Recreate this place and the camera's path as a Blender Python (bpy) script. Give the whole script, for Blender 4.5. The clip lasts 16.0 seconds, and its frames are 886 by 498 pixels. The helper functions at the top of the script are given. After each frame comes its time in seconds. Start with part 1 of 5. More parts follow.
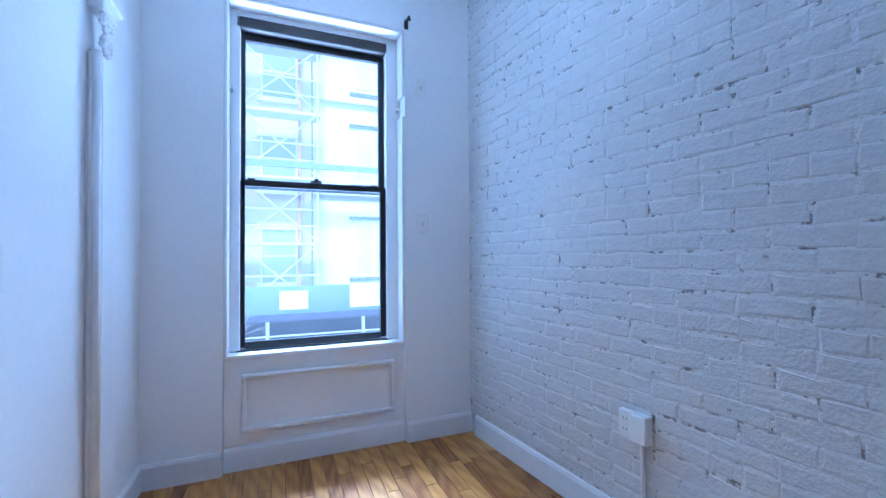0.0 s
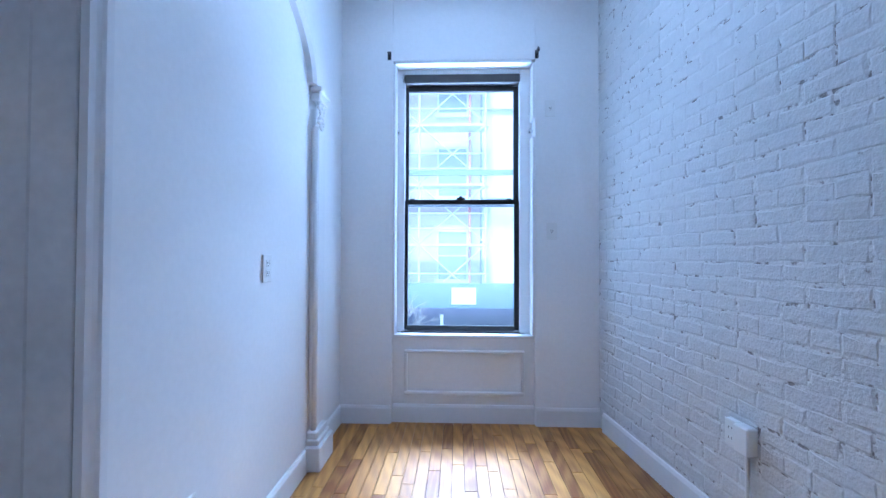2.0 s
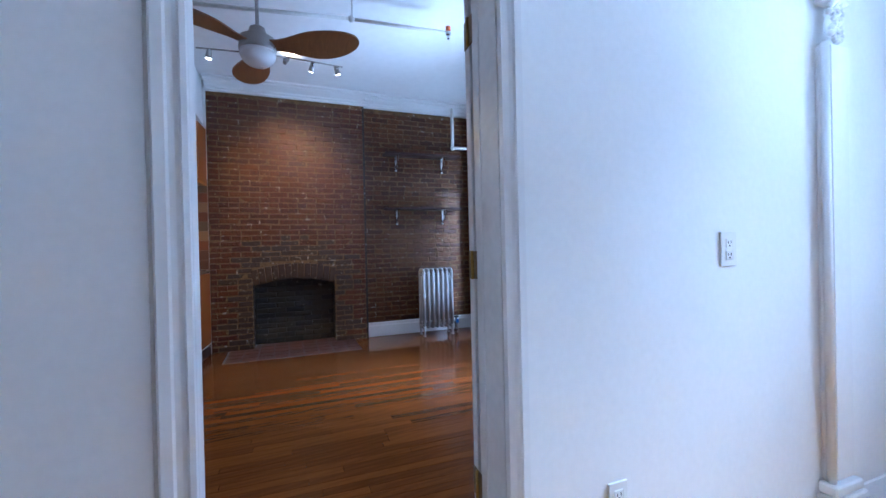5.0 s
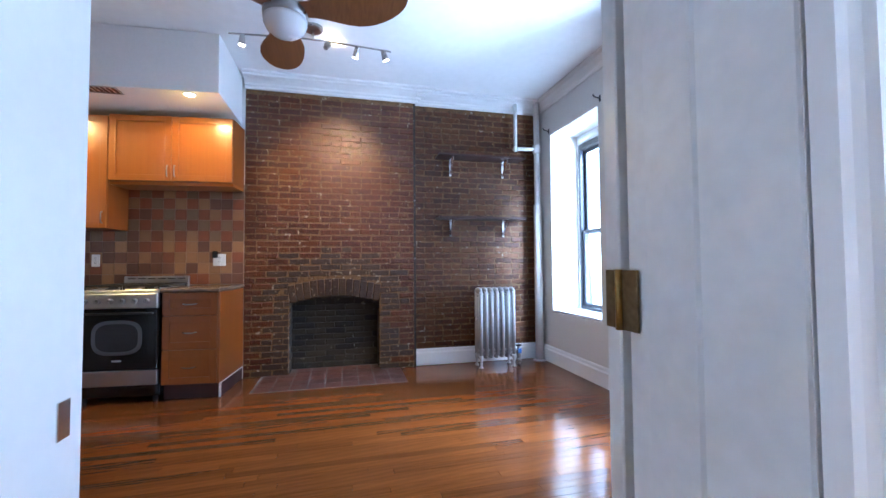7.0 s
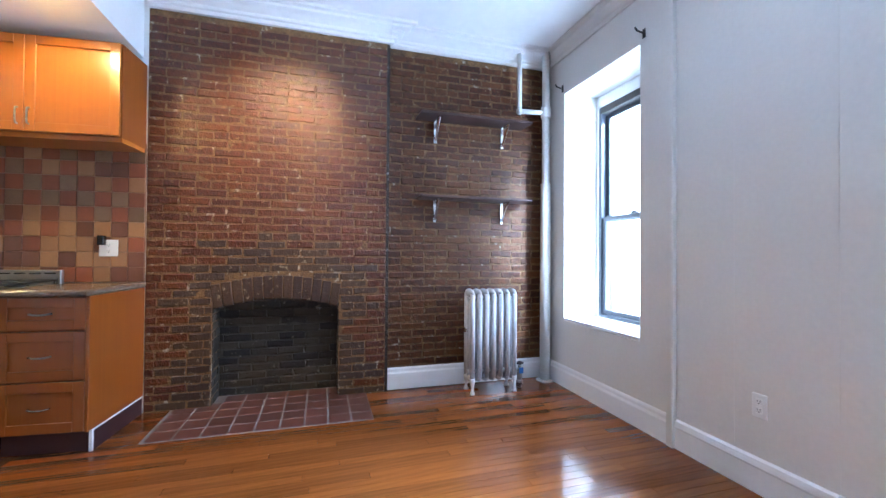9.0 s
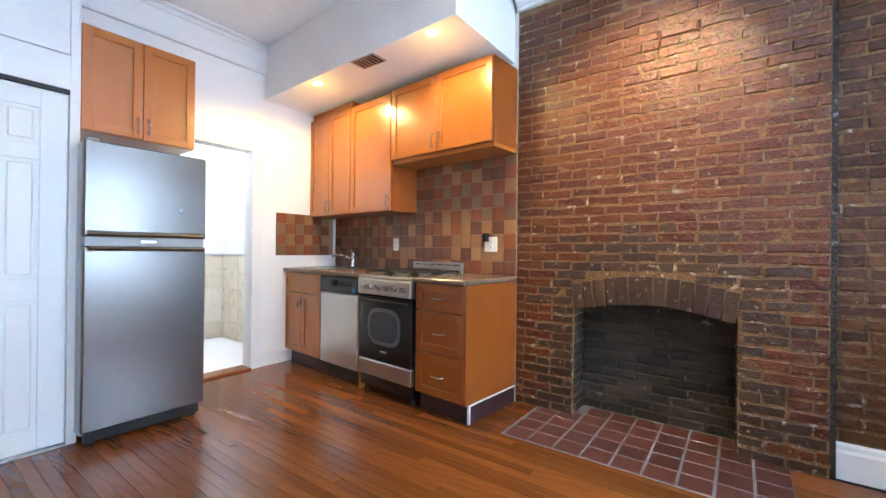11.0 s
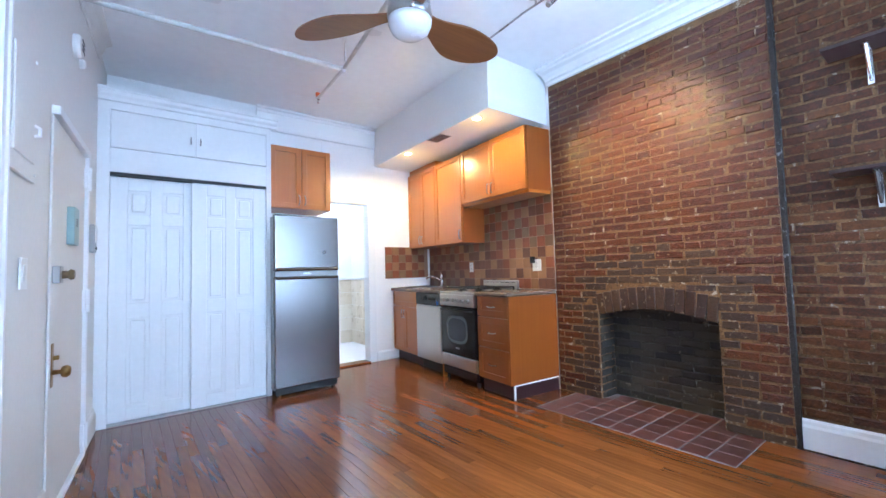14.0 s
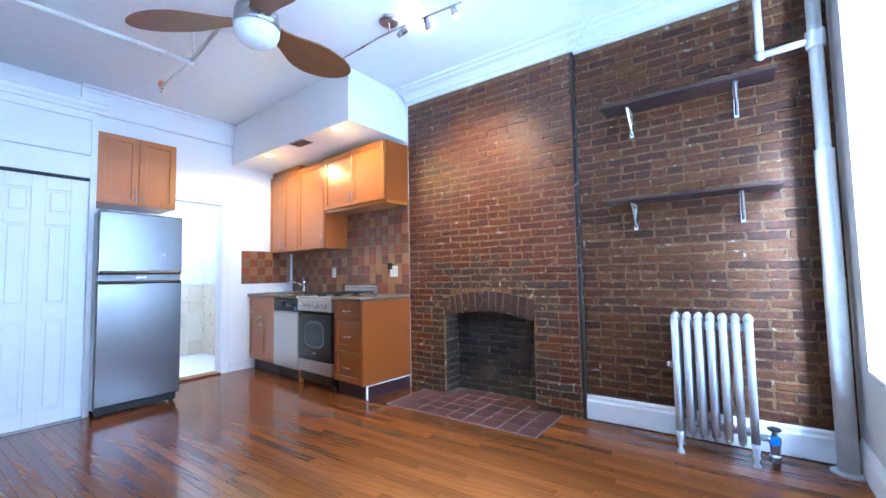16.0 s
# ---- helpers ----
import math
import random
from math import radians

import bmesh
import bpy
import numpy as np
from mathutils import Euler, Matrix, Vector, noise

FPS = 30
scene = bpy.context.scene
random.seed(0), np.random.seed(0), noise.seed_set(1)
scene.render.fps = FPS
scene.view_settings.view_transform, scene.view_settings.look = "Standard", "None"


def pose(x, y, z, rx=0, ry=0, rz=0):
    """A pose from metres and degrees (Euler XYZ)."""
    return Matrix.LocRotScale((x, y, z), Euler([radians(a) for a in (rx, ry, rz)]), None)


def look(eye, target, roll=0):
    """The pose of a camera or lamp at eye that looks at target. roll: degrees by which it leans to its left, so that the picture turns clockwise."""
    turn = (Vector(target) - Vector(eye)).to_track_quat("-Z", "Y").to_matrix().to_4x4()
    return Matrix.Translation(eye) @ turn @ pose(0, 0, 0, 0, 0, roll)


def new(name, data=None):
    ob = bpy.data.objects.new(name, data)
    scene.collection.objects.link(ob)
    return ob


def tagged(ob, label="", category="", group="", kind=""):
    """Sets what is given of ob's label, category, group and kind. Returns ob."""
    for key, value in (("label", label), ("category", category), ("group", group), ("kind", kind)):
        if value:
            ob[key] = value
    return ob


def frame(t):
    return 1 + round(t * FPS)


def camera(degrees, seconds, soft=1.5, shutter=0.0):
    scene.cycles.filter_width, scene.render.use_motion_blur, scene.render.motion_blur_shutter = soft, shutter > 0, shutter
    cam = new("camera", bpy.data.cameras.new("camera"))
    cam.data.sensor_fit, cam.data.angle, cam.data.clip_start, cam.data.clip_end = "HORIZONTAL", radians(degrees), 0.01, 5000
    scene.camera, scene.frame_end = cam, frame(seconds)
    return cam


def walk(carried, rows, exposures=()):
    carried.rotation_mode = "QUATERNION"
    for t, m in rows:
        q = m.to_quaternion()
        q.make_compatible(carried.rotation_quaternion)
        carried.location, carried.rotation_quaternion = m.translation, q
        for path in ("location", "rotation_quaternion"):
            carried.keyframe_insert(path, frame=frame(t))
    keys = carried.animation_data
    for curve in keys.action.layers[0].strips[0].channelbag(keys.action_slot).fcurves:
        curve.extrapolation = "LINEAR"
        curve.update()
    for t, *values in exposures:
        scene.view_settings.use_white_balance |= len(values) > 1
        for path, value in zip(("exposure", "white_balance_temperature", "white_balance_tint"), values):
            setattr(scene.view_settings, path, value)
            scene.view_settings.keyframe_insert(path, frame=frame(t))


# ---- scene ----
cam = camera(94.7, 16.0)
PATH = [
    (0, (-0.981, 2.315, 1.109), (-1.728, 0.46, 1.144), -0.4),
    (0.5, (-1.031, 2.351, 1.127), (-1.336, 0.375, 1.159), -0.3),
    (1, (-1.094, 2.472, 1.132), (-1.146, 0.474, 1.18), 0.2),
    (1.5, (-1.119, 2.615, 1.13), (-1.154, 0.616, 1.181), 0.2),
    (2, (-1.159, 2.735, 1.14), (-1.091, 0.736, 1.174), 0.2),
    (2.5, (-1.276, 2.755, 1.126), (-0.825, 0.806, 1.105), 0.4),
    (3, (-1.358, 2.764, 1.137), (-0.765, 0.854, 1.14), 0.2),
    (3.5, (-1.396, 2.716, 1.107), (-0.649, 0.861, 1.123), -0.8),
    (4, (-1.39, 2.648, 1.113), (-0.191, 1.046, 1.105), -0.8),
    (4.5, (-1.337, 2.568, 1.135), (0.242, 1.341, 1.101), -1.6),
    (5, (-1.296, 2.426, 1.114), (0.572, 1.711, 1.103), -1.3),
    (5.2, (-1.269, 2.405, 1.119), (0.629, 1.777, 1.121), -1.6),
    (7.3, (-0.454, 2.257, 1.104), (1.488, 1.783, 1.176), -0.4),
    (7.5, (-0.352, 2.251, 1.096), (1.582, 1.744, 1.154), -0.4),
    (8, (-0.085, 2.164, 1.096), (1.809, 1.526, 1.155), -0.5),
    (8.2, (0.003, 2.141, 1.087), (1.889, 1.477, 1.149), -0.6),
    (10.3, (1.015, 1.873, 1.242), (2.97, 2.292, 1.197), 0.2),
    (10.5, (1.045, 1.914, 1.206), (2.913, 2.626, 1.194), 0.2),
    (11, (1.024, 1.879, 1.109), (2.639, 3.058, 1.116), 0.6),
    (11.5, (0.962, 1.734, 1.108), (2.416, 3.106, 1.169), -0.5),
    (12, (0.808, 1.538, 1.079), (2.102, 3.062, 1.122), -0.3),
    (12.5, (0.803, 1.332, 1.104), (1.986, 2.942, 1.198), -0.9),
    (13, (0.764, 1.099, 1.109), (1.758, 2.833, 1.196), -0.8),
    (13.5, (0.706, 0.946, 1.114), (1.809, 2.611, 1.211), -1.2),
    (14, (0.582, 0.811, 1.13), (1.805, 2.39, 1.236), -1.6),
    (14.5, (0.53, 0.718, 1.131), (1.758, 2.295, 1.213), -1.6),
    (15, (0.555, 0.626, 1.123), (1.92, 2.084, 1.232), -1.5),
    (15.5, (0.568, 0.572, 1.134), (2.068, 1.891, 1.242), -1.4),
    (16, (0.598, 0.51, 1.115), (2.219, 1.674, 1.24), -1.1),
]
EXPOSURES = [(0, 0.05, 4350, 12), (1.5, 0.1, 4450, 12), (3.0, 0.1, 4550, 12), (4.0, 0.1, 4550, 12), (4.5, 0.35, 4600, 12), (5.0, 0.6, 4750, 12), (7.4, 1.4, 5050, 12), (8.2, 1.48, 5000, 12), (10.5, 2.0, 5600, 8), (11.5, 1.97, 5450, 8), (14.0, 1.95, 4950, 8), (16, 2.05, 4550, 8)]
walk(cam, [(t, look(eye, target, roll)) for t, eye, target, roll in PATH], EXPOSURES)
SKY, SUN, SKYLAMP, UPFILL, WINDOWLAMP, DOWN, TRACK, BATH = 0.15, 5.0, 1350, 980, 12.5, 17, 5, 11
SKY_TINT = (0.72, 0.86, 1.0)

# ---- light ----
world = bpy.data.worlds.new("world")
scene.world = world
world.use_nodes = True
wn = world.node_tree
sky = wn.nodes.new("ShaderNodeTexSky")
sky.sky_type = "NISHITA"
sky.sun_disc = False
sky.sun_elevation, sky.sun_rotation = radians(48), radians(20)
wn.links.new(sky.outputs[0], wn.nodes["Background"].inputs[0])
wn.nodes["Background"].inputs[1].default_value = SKY
sun = new("sun", bpy.data.lights.new("sun", "SUN"))
sun.data.energy, sun.data.angle, sun.data.color = SUN, radians(12), (1.0, 0.97, 0.93)
sun.matrix_world = look((0, 0, 20), (-3, -14, 3))


def lamp(name, kind, place, target, watts, colour, size=0.1, size_y=None, cone=60, blend=0.5):
    ob = new(name, bpy.data.lights.new(name, kind))
    ob.data.energy, ob.data.color = watts, colour
    if kind == "AREA":
        ob.data.size = size
        if size_y:
            ob.data.shape, ob.data.size_y = "RECTANGLE", size_y
    else:
        ob.data.shadow_soft_size = size
    if kind == "SPOT":
        ob.data.spot_size, ob.data.spot_blend = radians(cone), blend
    ob.matrix_world = look(place, target)
    return ob


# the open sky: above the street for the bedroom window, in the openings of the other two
lamp("sky_light", "AREA", (-1.2, -3.2, 4.9), (-1.2, 0.0, 1.6), SKYLAMP, SKY_TINT, 2.4, 1.6)
# unseen fill lamp added below the bedroom window, standing in for street bounce
lamp("upward_fill", "AREA", (-1.2, -2.4, -1.3), (-1.2, 0.0, 1.6), UPFILL, SKY_TINT, 3.0, 1.2)
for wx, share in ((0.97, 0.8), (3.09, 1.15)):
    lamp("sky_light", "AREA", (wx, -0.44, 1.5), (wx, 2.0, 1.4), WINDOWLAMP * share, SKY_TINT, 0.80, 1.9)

# ---- materials ----
def node_mat(name):
    m = bpy.data.materials.new(name)
    m.use_nodes = True
    return m, m.node_tree.nodes, m.node_tree.links, m.node_tree.nodes["Principled BSDF"]


def surface(name, colour, rough=0.6, metal=0.0, vary=0.12, scale=6.0, bump=0.1, fine=90.0, other=None, rand="", stretch=None, spec=0.5, coat=0.0, hue=0.0, uneven=0.25, spread_by=0.5, depth=0.004, edges=(0.32, 0.68), coat_rough=0.12, smear=None):
    """A procedural surface: two scales of noise in colour, fine relief, and a tone of its own for each piece."""
    m, n, l, p = node_mat(name)
    geo = n.new("ShaderNodeNewGeometry")
    mapping = n.new("ShaderNodeMapping")
    mapping.inputs["Scale"].default_value = stretch or (1, 1, 1)
    l.new(geo.outputs["Position"], mapping.inputs[0])
    if rand:
        src = n.new("ShaderNodeObjectInfo").outputs["Random"] if rand == "object" else geo.outputs["Random Per Island"]
        shift = n.new("ShaderNodeVectorMath")
        shift.operation = "MULTIPLY"
        shift.inputs[1].default_value = (17.0, 31.0, 23.0)
        l.new(src, shift.inputs[0])
        l.new(shift.outputs[0], mapping.inputs[1])
    big = n.new("ShaderNodeTexNoise")
    big.inputs["Scale"].default_value, big.inputs["Detail"].default_value = scale, 4
    l.new(mapping.outputs[0], big.inputs[0])
    small = n.new("ShaderNodeTexNoise")
    small.inputs["Scale"].default_value, small.inputs["Detail"].default_value = fine, 3
    l.new(mapping.outputs[0], small.inputs[0])
    ramp = n.new("ShaderNodeValToRGB")
    c = Vector(colour[:3])
    d = Vector(other) if other else c * (1 - 2.2 * vary)
    ramp.color_ramp.elements[0].position, ramp.color_ramp.elements[1].position = edges
    ramp.color_ramp.elements[0].color, ramp.color_ramp.elements[1].color = (*d, 1), (*c, 1)
    mix = n.new("ShaderNodeMath")
    mix.operation = "MULTIPLY_ADD"
    mix.inputs[1].default_value = 0.45
    l.new(small.outputs[0], mix.inputs[0])
    scaled = n.new("ShaderNodeMath")
    scaled.operation = "MULTIPLY"
    scaled.inputs[1].default_value = 0.55
    l.new(big.outputs[0], scaled.inputs[0])
    l.new(scaled.outputs[0], mix.inputs[2])
    last = mix.outputs[0]
    if rand:
        spread = n.new("ShaderNodeMath")
        spread.operation = "MULTIPLY_ADD"
        spread.inputs[1].default_value, spread.inputs[2].default_value = spread_by, -spread_by / 2
        l.new(src, spread.inputs[0])
        add = n.new("ShaderNodeMath")
        l.new(last, add.inputs[0])
        l.new(spread.outputs[0], add.inputs[1])
        last = add.outputs[0]
    l.new(last, ramp.inputs[0])
    colour_out = ramp.outputs[0]
    if rand and hue:
        hsv = n.new("ShaderNodeHueSaturation")
        turn = n.new("ShaderNodeMath")
        turn.operation = "MULTIPLY_ADD"
        turn.inputs[1].default_value, turn.inputs[2].default_value = hue, 0.5 - hue / 2
        l.new(src, turn.inputs[0])
        l.new(turn.outputs[0], hsv.inputs["Hue"])
        l.new(colour_out, hsv.inputs["Color"])
        colour_out = hsv.outputs[0]
    if smear:
        # patches of another matter: its colour, the size of the patches and how rare they are
        tint, often, rare = smear
        patch = n.new("ShaderNodeTexNoise")
        patch.inputs["Scale"].default_value, patch.inputs["Detail"].default_value, patch.inputs["Roughness"].default_value = often, 6, 0.65
        l.new(geo.outputs["Position"], patch.inputs[0])
        cut = n.new("ShaderNodeMapRange")
        cut.inputs[1].default_value, cut.inputs[2].default_value = rare, rare + 0.07
        l.new(patch.outputs[0], cut.inputs[0])
        over = n.new("ShaderNodeMix")
        over.data_type = "RGBA"
        over.inputs["B"].default_value = (*tint, 1)
        l.new(cut.outputs[0], over.inputs["Factor"])
        l.new(colour_out, over.inputs["A"])
        colour_out = over.outputs["Result"]
    l.new(colour_out, p.inputs["Base Color"])
    gloss = n.new("ShaderNodeMath")
    gloss.operation = "MULTIPLY_ADD"
    gloss.inputs[1].default_value, gloss.inputs[2].default_value = uneven, rough - uneven / 2
    l.new(big.outputs[0], gloss.inputs[0])
    l.new(gloss.outputs[0], p.inputs["Roughness"])
    p.inputs["Metallic"].default_value = metal
    p.inputs["Specular IOR Level"].default_value = spec
    p.inputs["Coat Weight"].default_value = coat
    p.inputs["Coat Roughness"].default_value = coat_rough
    if bump:
        b = n.new("ShaderNodeBump")
        b.inputs["Strength"].default_value, b.inputs["Distance"].default_value = bump, depth
        l.new(mix.outputs[0], b.inputs["Height"])
        l.new(b.outputs[0], p.inputs["Normal"])
        l.new(b.outputs[0], p.inputs["Coat Normal"])
    return m


def glow(name, colour, strength):
    m, n, l, p = node_mat(name)
    p.inputs["Emission Color"].default_value = (*colour, 1)
    p.inputs["Emission Strength"].default_value = strength
    p.inputs["Base Color"].default_value = (0.9, 0.9, 0.9, 1)
    return m


def wood(name, light, dark, rough, rand="object", along="y", coat=0.0, grain=1.0, vary=0.5, figured=0.6, relief=0.12, patchy=0.16, rings=0.0, spec=0.5, ripple=0.0):
    """Boards: long grain with darker figure, and each board of its own tone."""
    m, n, l, p = node_mat(name)
    geo = n.new("ShaderNodeNewGeometry")
    src = n.new("ShaderNodeObjectInfo").outputs["Random"] if rand == "object" else geo.outputs["Random Per Island"]
    mapping = n.new("ShaderNodeMapping")
    s = {"x": (1.8, 55.0, 55.0), "y": (55.0, 1.8, 55.0), "z": (55.0, 55.0, 1.8)}[along]
    mapping.inputs["Scale"].default_value = [v * grain for v in s]
    shift = n.new("ShaderNodeVectorMath")
    shift.operation = "MULTIPLY"
    shift.inputs[1].default_value = (41.0, 67.0, 29.0)
    l.new(src, shift.inputs[0])
    l.new(geo.outputs["Position"], mapping.inputs[0])
    l.new(shift.outputs[0], mapping.inputs[1])
    figure = n.new("ShaderNodeTexNoise")
    figure.inputs["Scale"].default_value, figure.inputs["Detail"].default_value, figure.inputs["Distortion"].default_value = 1.0, 3, 1.2
    l.new(mapping.outputs[0], figure.inputs[0])
    pores = n.new("ShaderNodeTexNoise")
    pores.inputs["Scale"].default_value, pores.inputs["Detail"].default_value = 2.5, 2
    l.new(mapping.outputs[0], pores.inputs[0])
    wear = n.new("ShaderNodeTexNoise")
    wear.inputs["Scale"].default_value, wear.inputs["Detail"].default_value = 3.5, 5
    l.new(geo.outputs["Position"], wear.inputs[0])
    total = n.new("ShaderNodeMath")
    total.operation = "MULTIPLY_ADD"
    total.inputs[1].default_value, total.inputs[2].default_value = vary, 0.5 - figured / 2 - vary / 2
    l.new(src, total.inputs[0])
    add = n.new("ShaderNodeMath")
    add.operation = "MULTIPLY_ADD"
    add.inputs[1].default_value = figured
    l.new(figure.outputs[0], add.inputs[0])
    l.new(total.outputs[0], add.inputs[2])
    add2 = n.new("ShaderNodeMath")
    add2.operation = "MULTIPLY_ADD"
    add2.inputs[1].default_value = 0.12 + 0.2 * figured
    l.new(pores.outputs[0], add2.inputs[0])
    l.new(add.outputs[0], add2.inputs[2])
    tone = add2.outputs[0]
    if rings:
        # arched growth rings: bands across the board, pulled out along it
        stretch = n.new("ShaderNodeMapping")
        stretch.inputs["Scale"].default_value = {"x": (1.3, 9.0, 9.0), "y": (9.0, 1.3, 9.0), "z": (9.0, 9.0, 1.3)}[along]
        l.new(geo.outputs["Position"], stretch.inputs[0])
        l.new(shift.outputs[0], stretch.inputs[1])
        wave = n.new("ShaderNodeTexWave")
        wave.wave_type, wave.rings_direction = "RINGS", "SPHERICAL"
        wave.inputs["Scale"].default_value, wave.inputs["Distortion"].default_value, wave.inputs["Detail"].default_value = 1.3, 7.0, 3
        wave.inputs["Detail Scale"].default_value = 0.7
        l.new(stretch.outputs[0], wave.inputs[0])
        add3 = n.new("ShaderNodeMath")
        add3.operation = "MULTIPLY_ADD"
        add3.inputs[1].default_value = rings
        l.new(wave.outputs["Fac"], add3.inputs[0])
        less = n.new("ShaderNodeMath")
        less.inputs[1].default_value = -rings / 2
        l.new(tone, less.inputs[0])
        l.new(less.outputs[0], add3.inputs[2])
        tone = add3.outputs[0]
    ramp = n.new("ShaderNodeValToRGB")
    ramp.color_ramp.elements[0].position, ramp.color_ramp.elements[1].position = 0.35, 0.9
    ramp.color_ramp.elements[0].color, ramp.color_ramp.elements[1].color = (*dark, 1), (*light, 1)
    l.new(tone, ramp.inputs[0])
    l.new(ramp.outputs[0], p.inputs["Base Color"])
    gloss = n.new("ShaderNodeMath")
    gloss.operation = "MULTIPLY_ADD"
    gloss.inputs[1].default_value, gloss.inputs[2].default_value = patchy, rough - patchy / 2
    l.new(wear.outputs[0], gloss.inputs[0])
    l.new(gloss.outputs[0], p.inputs["Roughness"])
    p.inputs["Coat Weight"].default_value, p.inputs["Coat Roughness"].default_value = coat, 0.15
    p.inputs["Specular IOR Level"].default_value = spec
    b = n.new("ShaderNodeBump")
    b.inputs["Strength"].default_value, b.inputs["Distance"].default_value = relief, 0.002
    l.new(figure.outputs[0], b.inputs["Height"])
    if ripple:
        # worn varnish: shallow waves that break up the reflections
        swell = n.new("ShaderNodeTexNoise")
        swell.inputs["Scale"].default_value, swell.inputs["Detail"].default_value = 16.0, 4
        l.new(geo.outputs["Position"], swell.inputs[0])
        b2 = n.new("ShaderNodeBump")
        b2.inputs["Strength"].default_value, b2.inputs["Distance"].default_value = ripple, 0.004
        l.new(swell.outputs[0], b2.inputs["Height"])
        l.new(b2.outputs[0], b.inputs["Normal"])
    l.new(b.outputs[0], p.inputs["Normal"])
    return m


def glass(name, tint=(0.95, 0.98, 1.0), veil=0.035):
    m, n, l, p = node_mat(name)
    p.inputs["Base Color"].default_value = (*tint, 1)
    p.inputs["Transmission Weight"].default_value, p.inputs["Roughness"].default_value, p.inputs["IOR"].default_value = 1.0, 0.0, 1.05
    # white translucent mix veils the panes to wash out the view outside
    haze = n.new("ShaderNodeBsdfTranslucent")
    haze.inputs[0].default_value = (0.9, 0.95, 1.0, 1)
    both = n.new("ShaderNodeMixShader")
    both.inputs[0].default_value = veil
    l.new(p.outputs[0], both.inputs[1])
    l.new(haze.outputs[0], both.inputs[2])
    l.new(both.outputs[0], n["Material Output"].inputs[0])
    return m


M_WALL = surface("wall_paint", (0.86, 0.86, 0.855), 0.42, vary=0.03, scale=1.5, bump=0.12, fine=45)
# cream paint, its tone lowered for the oblique light on the entry wall
M_WALL_L = surface("cream_wall_paint", (0.70, 0.68, 0.64), 0.5, vary=0.04, scale=1.2, bump=0.12, fine=45)
M_CEIL = surface("ceiling_paint", (0.89, 0.89, 0.89), 0.32, vary=0.04, scale=0.9, bump=0.15, fine=12)
M_TRIM = surface("gloss_white_paint", (0.82, 0.82, 0.82), 0.32, vary=0.03, scale=3, bump=0.06, fine=30, uneven=0.05)
M_GREYTRIM = surface("aged_white_paint", (0.77, 0.77, 0.76), 0.35, vary=0.08, scale=4, bump=0.15, fine=30)
PB = dict(rough=0.42, vary=0.05, scale=24, bump=0.6, depth=0.011, fine=95, spread_by=0.1, smear=((0.26, 0.23, 0.22), 17, 0.675))
M_PAINTBRICK = surface("painted_brick", (0.65, 0.65, 0.645), rand="object", **PB)
M_PAINTBRICK_I = surface("painted_brick_rest", (0.65, 0.65, 0.645), rand="island", **PB)
M_PAINTMORTAR = surface("painted_mortar", (0.68, 0.68, 0.67), 0.5, vary=0.2, scale=22, bump=1.0, depth=0.012, fine=60, other=(0.20, 0.18, 0.17), edges=(0.40, 0.47))
BR = dict(rough=0.5, scale=34, bump=1.0, depth=0.010, fine=85, other=(0.050, 0.0130, 0.0040), hue=0.02, spec=0.25, spread_by=0.24, coat=0.8, coat_rough=0.16, smear=((0.27, 0.17, 0.075), 24, 0.625))
M_BRICK = surface("red_brick", (0.122, 0.0245, 0.0042), rand="object", **BR)
M_BRICK_I = surface("red_brick_rest", (0.122, 0.0245, 0.0042), rand="island", **BR)
BD = dict(rough=0.55, scale=26, bump=0.9, depth=0.008, fine=80, other=(0.036, 0.0135, 0.0055), hue=0.025, spec=0.3, spread_by=0.28, coat=0.14, coat_rough=0.25, smear=((0.24, 0.155, 0.075), 20, 0.645))
M_BRICKD = surface("brown_brick", (0.112, 0.032, 0.0085), rand="object", **BD)
M_BRICKD_I = surface("brown_brick_rest", (0.112, 0.032, 0.0085), rand="island", **BD)
M_SOOT = surface("sooty_brick", (0.045, 0.031, 0.018), 0.7, scale=5, bump=0.9, depth=0.008, fine=50, other=(0.014, 0.011, 0.009), rand="object", spread_by=0.5, smear=((0.15, 0.12, 0.085), 14, 0.62))
M_JOINTDARK = surface("near_black_joint", (0.04, 0.03, 0.025), 0.85, vary=0.3, scale=12, bump=1.0, depth=0.02, fine=60, smear=((0.22, 0.21, 0.22), 17, 0.60))
BS = dict(rough=0.5, scale=26, bump=0.9, depth=0.008, fine=80, other=(0.034, 0.017, 0.009), hue=0.02, spread_by=0.3, spec=0.35, coat=0.25, coat_rough=0.25, smear=((0.26, 0.20, 0.13), 24, 0.60))
M_BRICKS = surface("soot_stained_brick", (0.064, 0.027, 0.0110), rand="object", **BS)
M_MORTAR = surface("lime_mortar", (0.24, 0.132, 0.048), 0.6, scale=30, bump=1.0, depth=0.010, fine=70, other=(0.075, 0.036, 0.016), spec=0.3, smear=((0.42, 0.35, 0.26), 16, 0.60))
M_MORTARD = surface("dirty_mortar", (0.22, 0.125, 0.050), 0.6, scale=17, bump=1.0, depth=0.010, fine=70, other=(0.04, 0.020, 0.011), spec=0.3, smear=((0.36, 0.32, 0.27), 16, 0.61))
M_SOOTMORTAR = surface("sooty_mortar", (0.08, 0.062, 0.043), 0.7, scale=12, bump=1.0, depth=0.010, fine=70, other=(0.018, 0.014, 0.011), smear=((0.25, 0.23, 0.2), 10, 0.6))
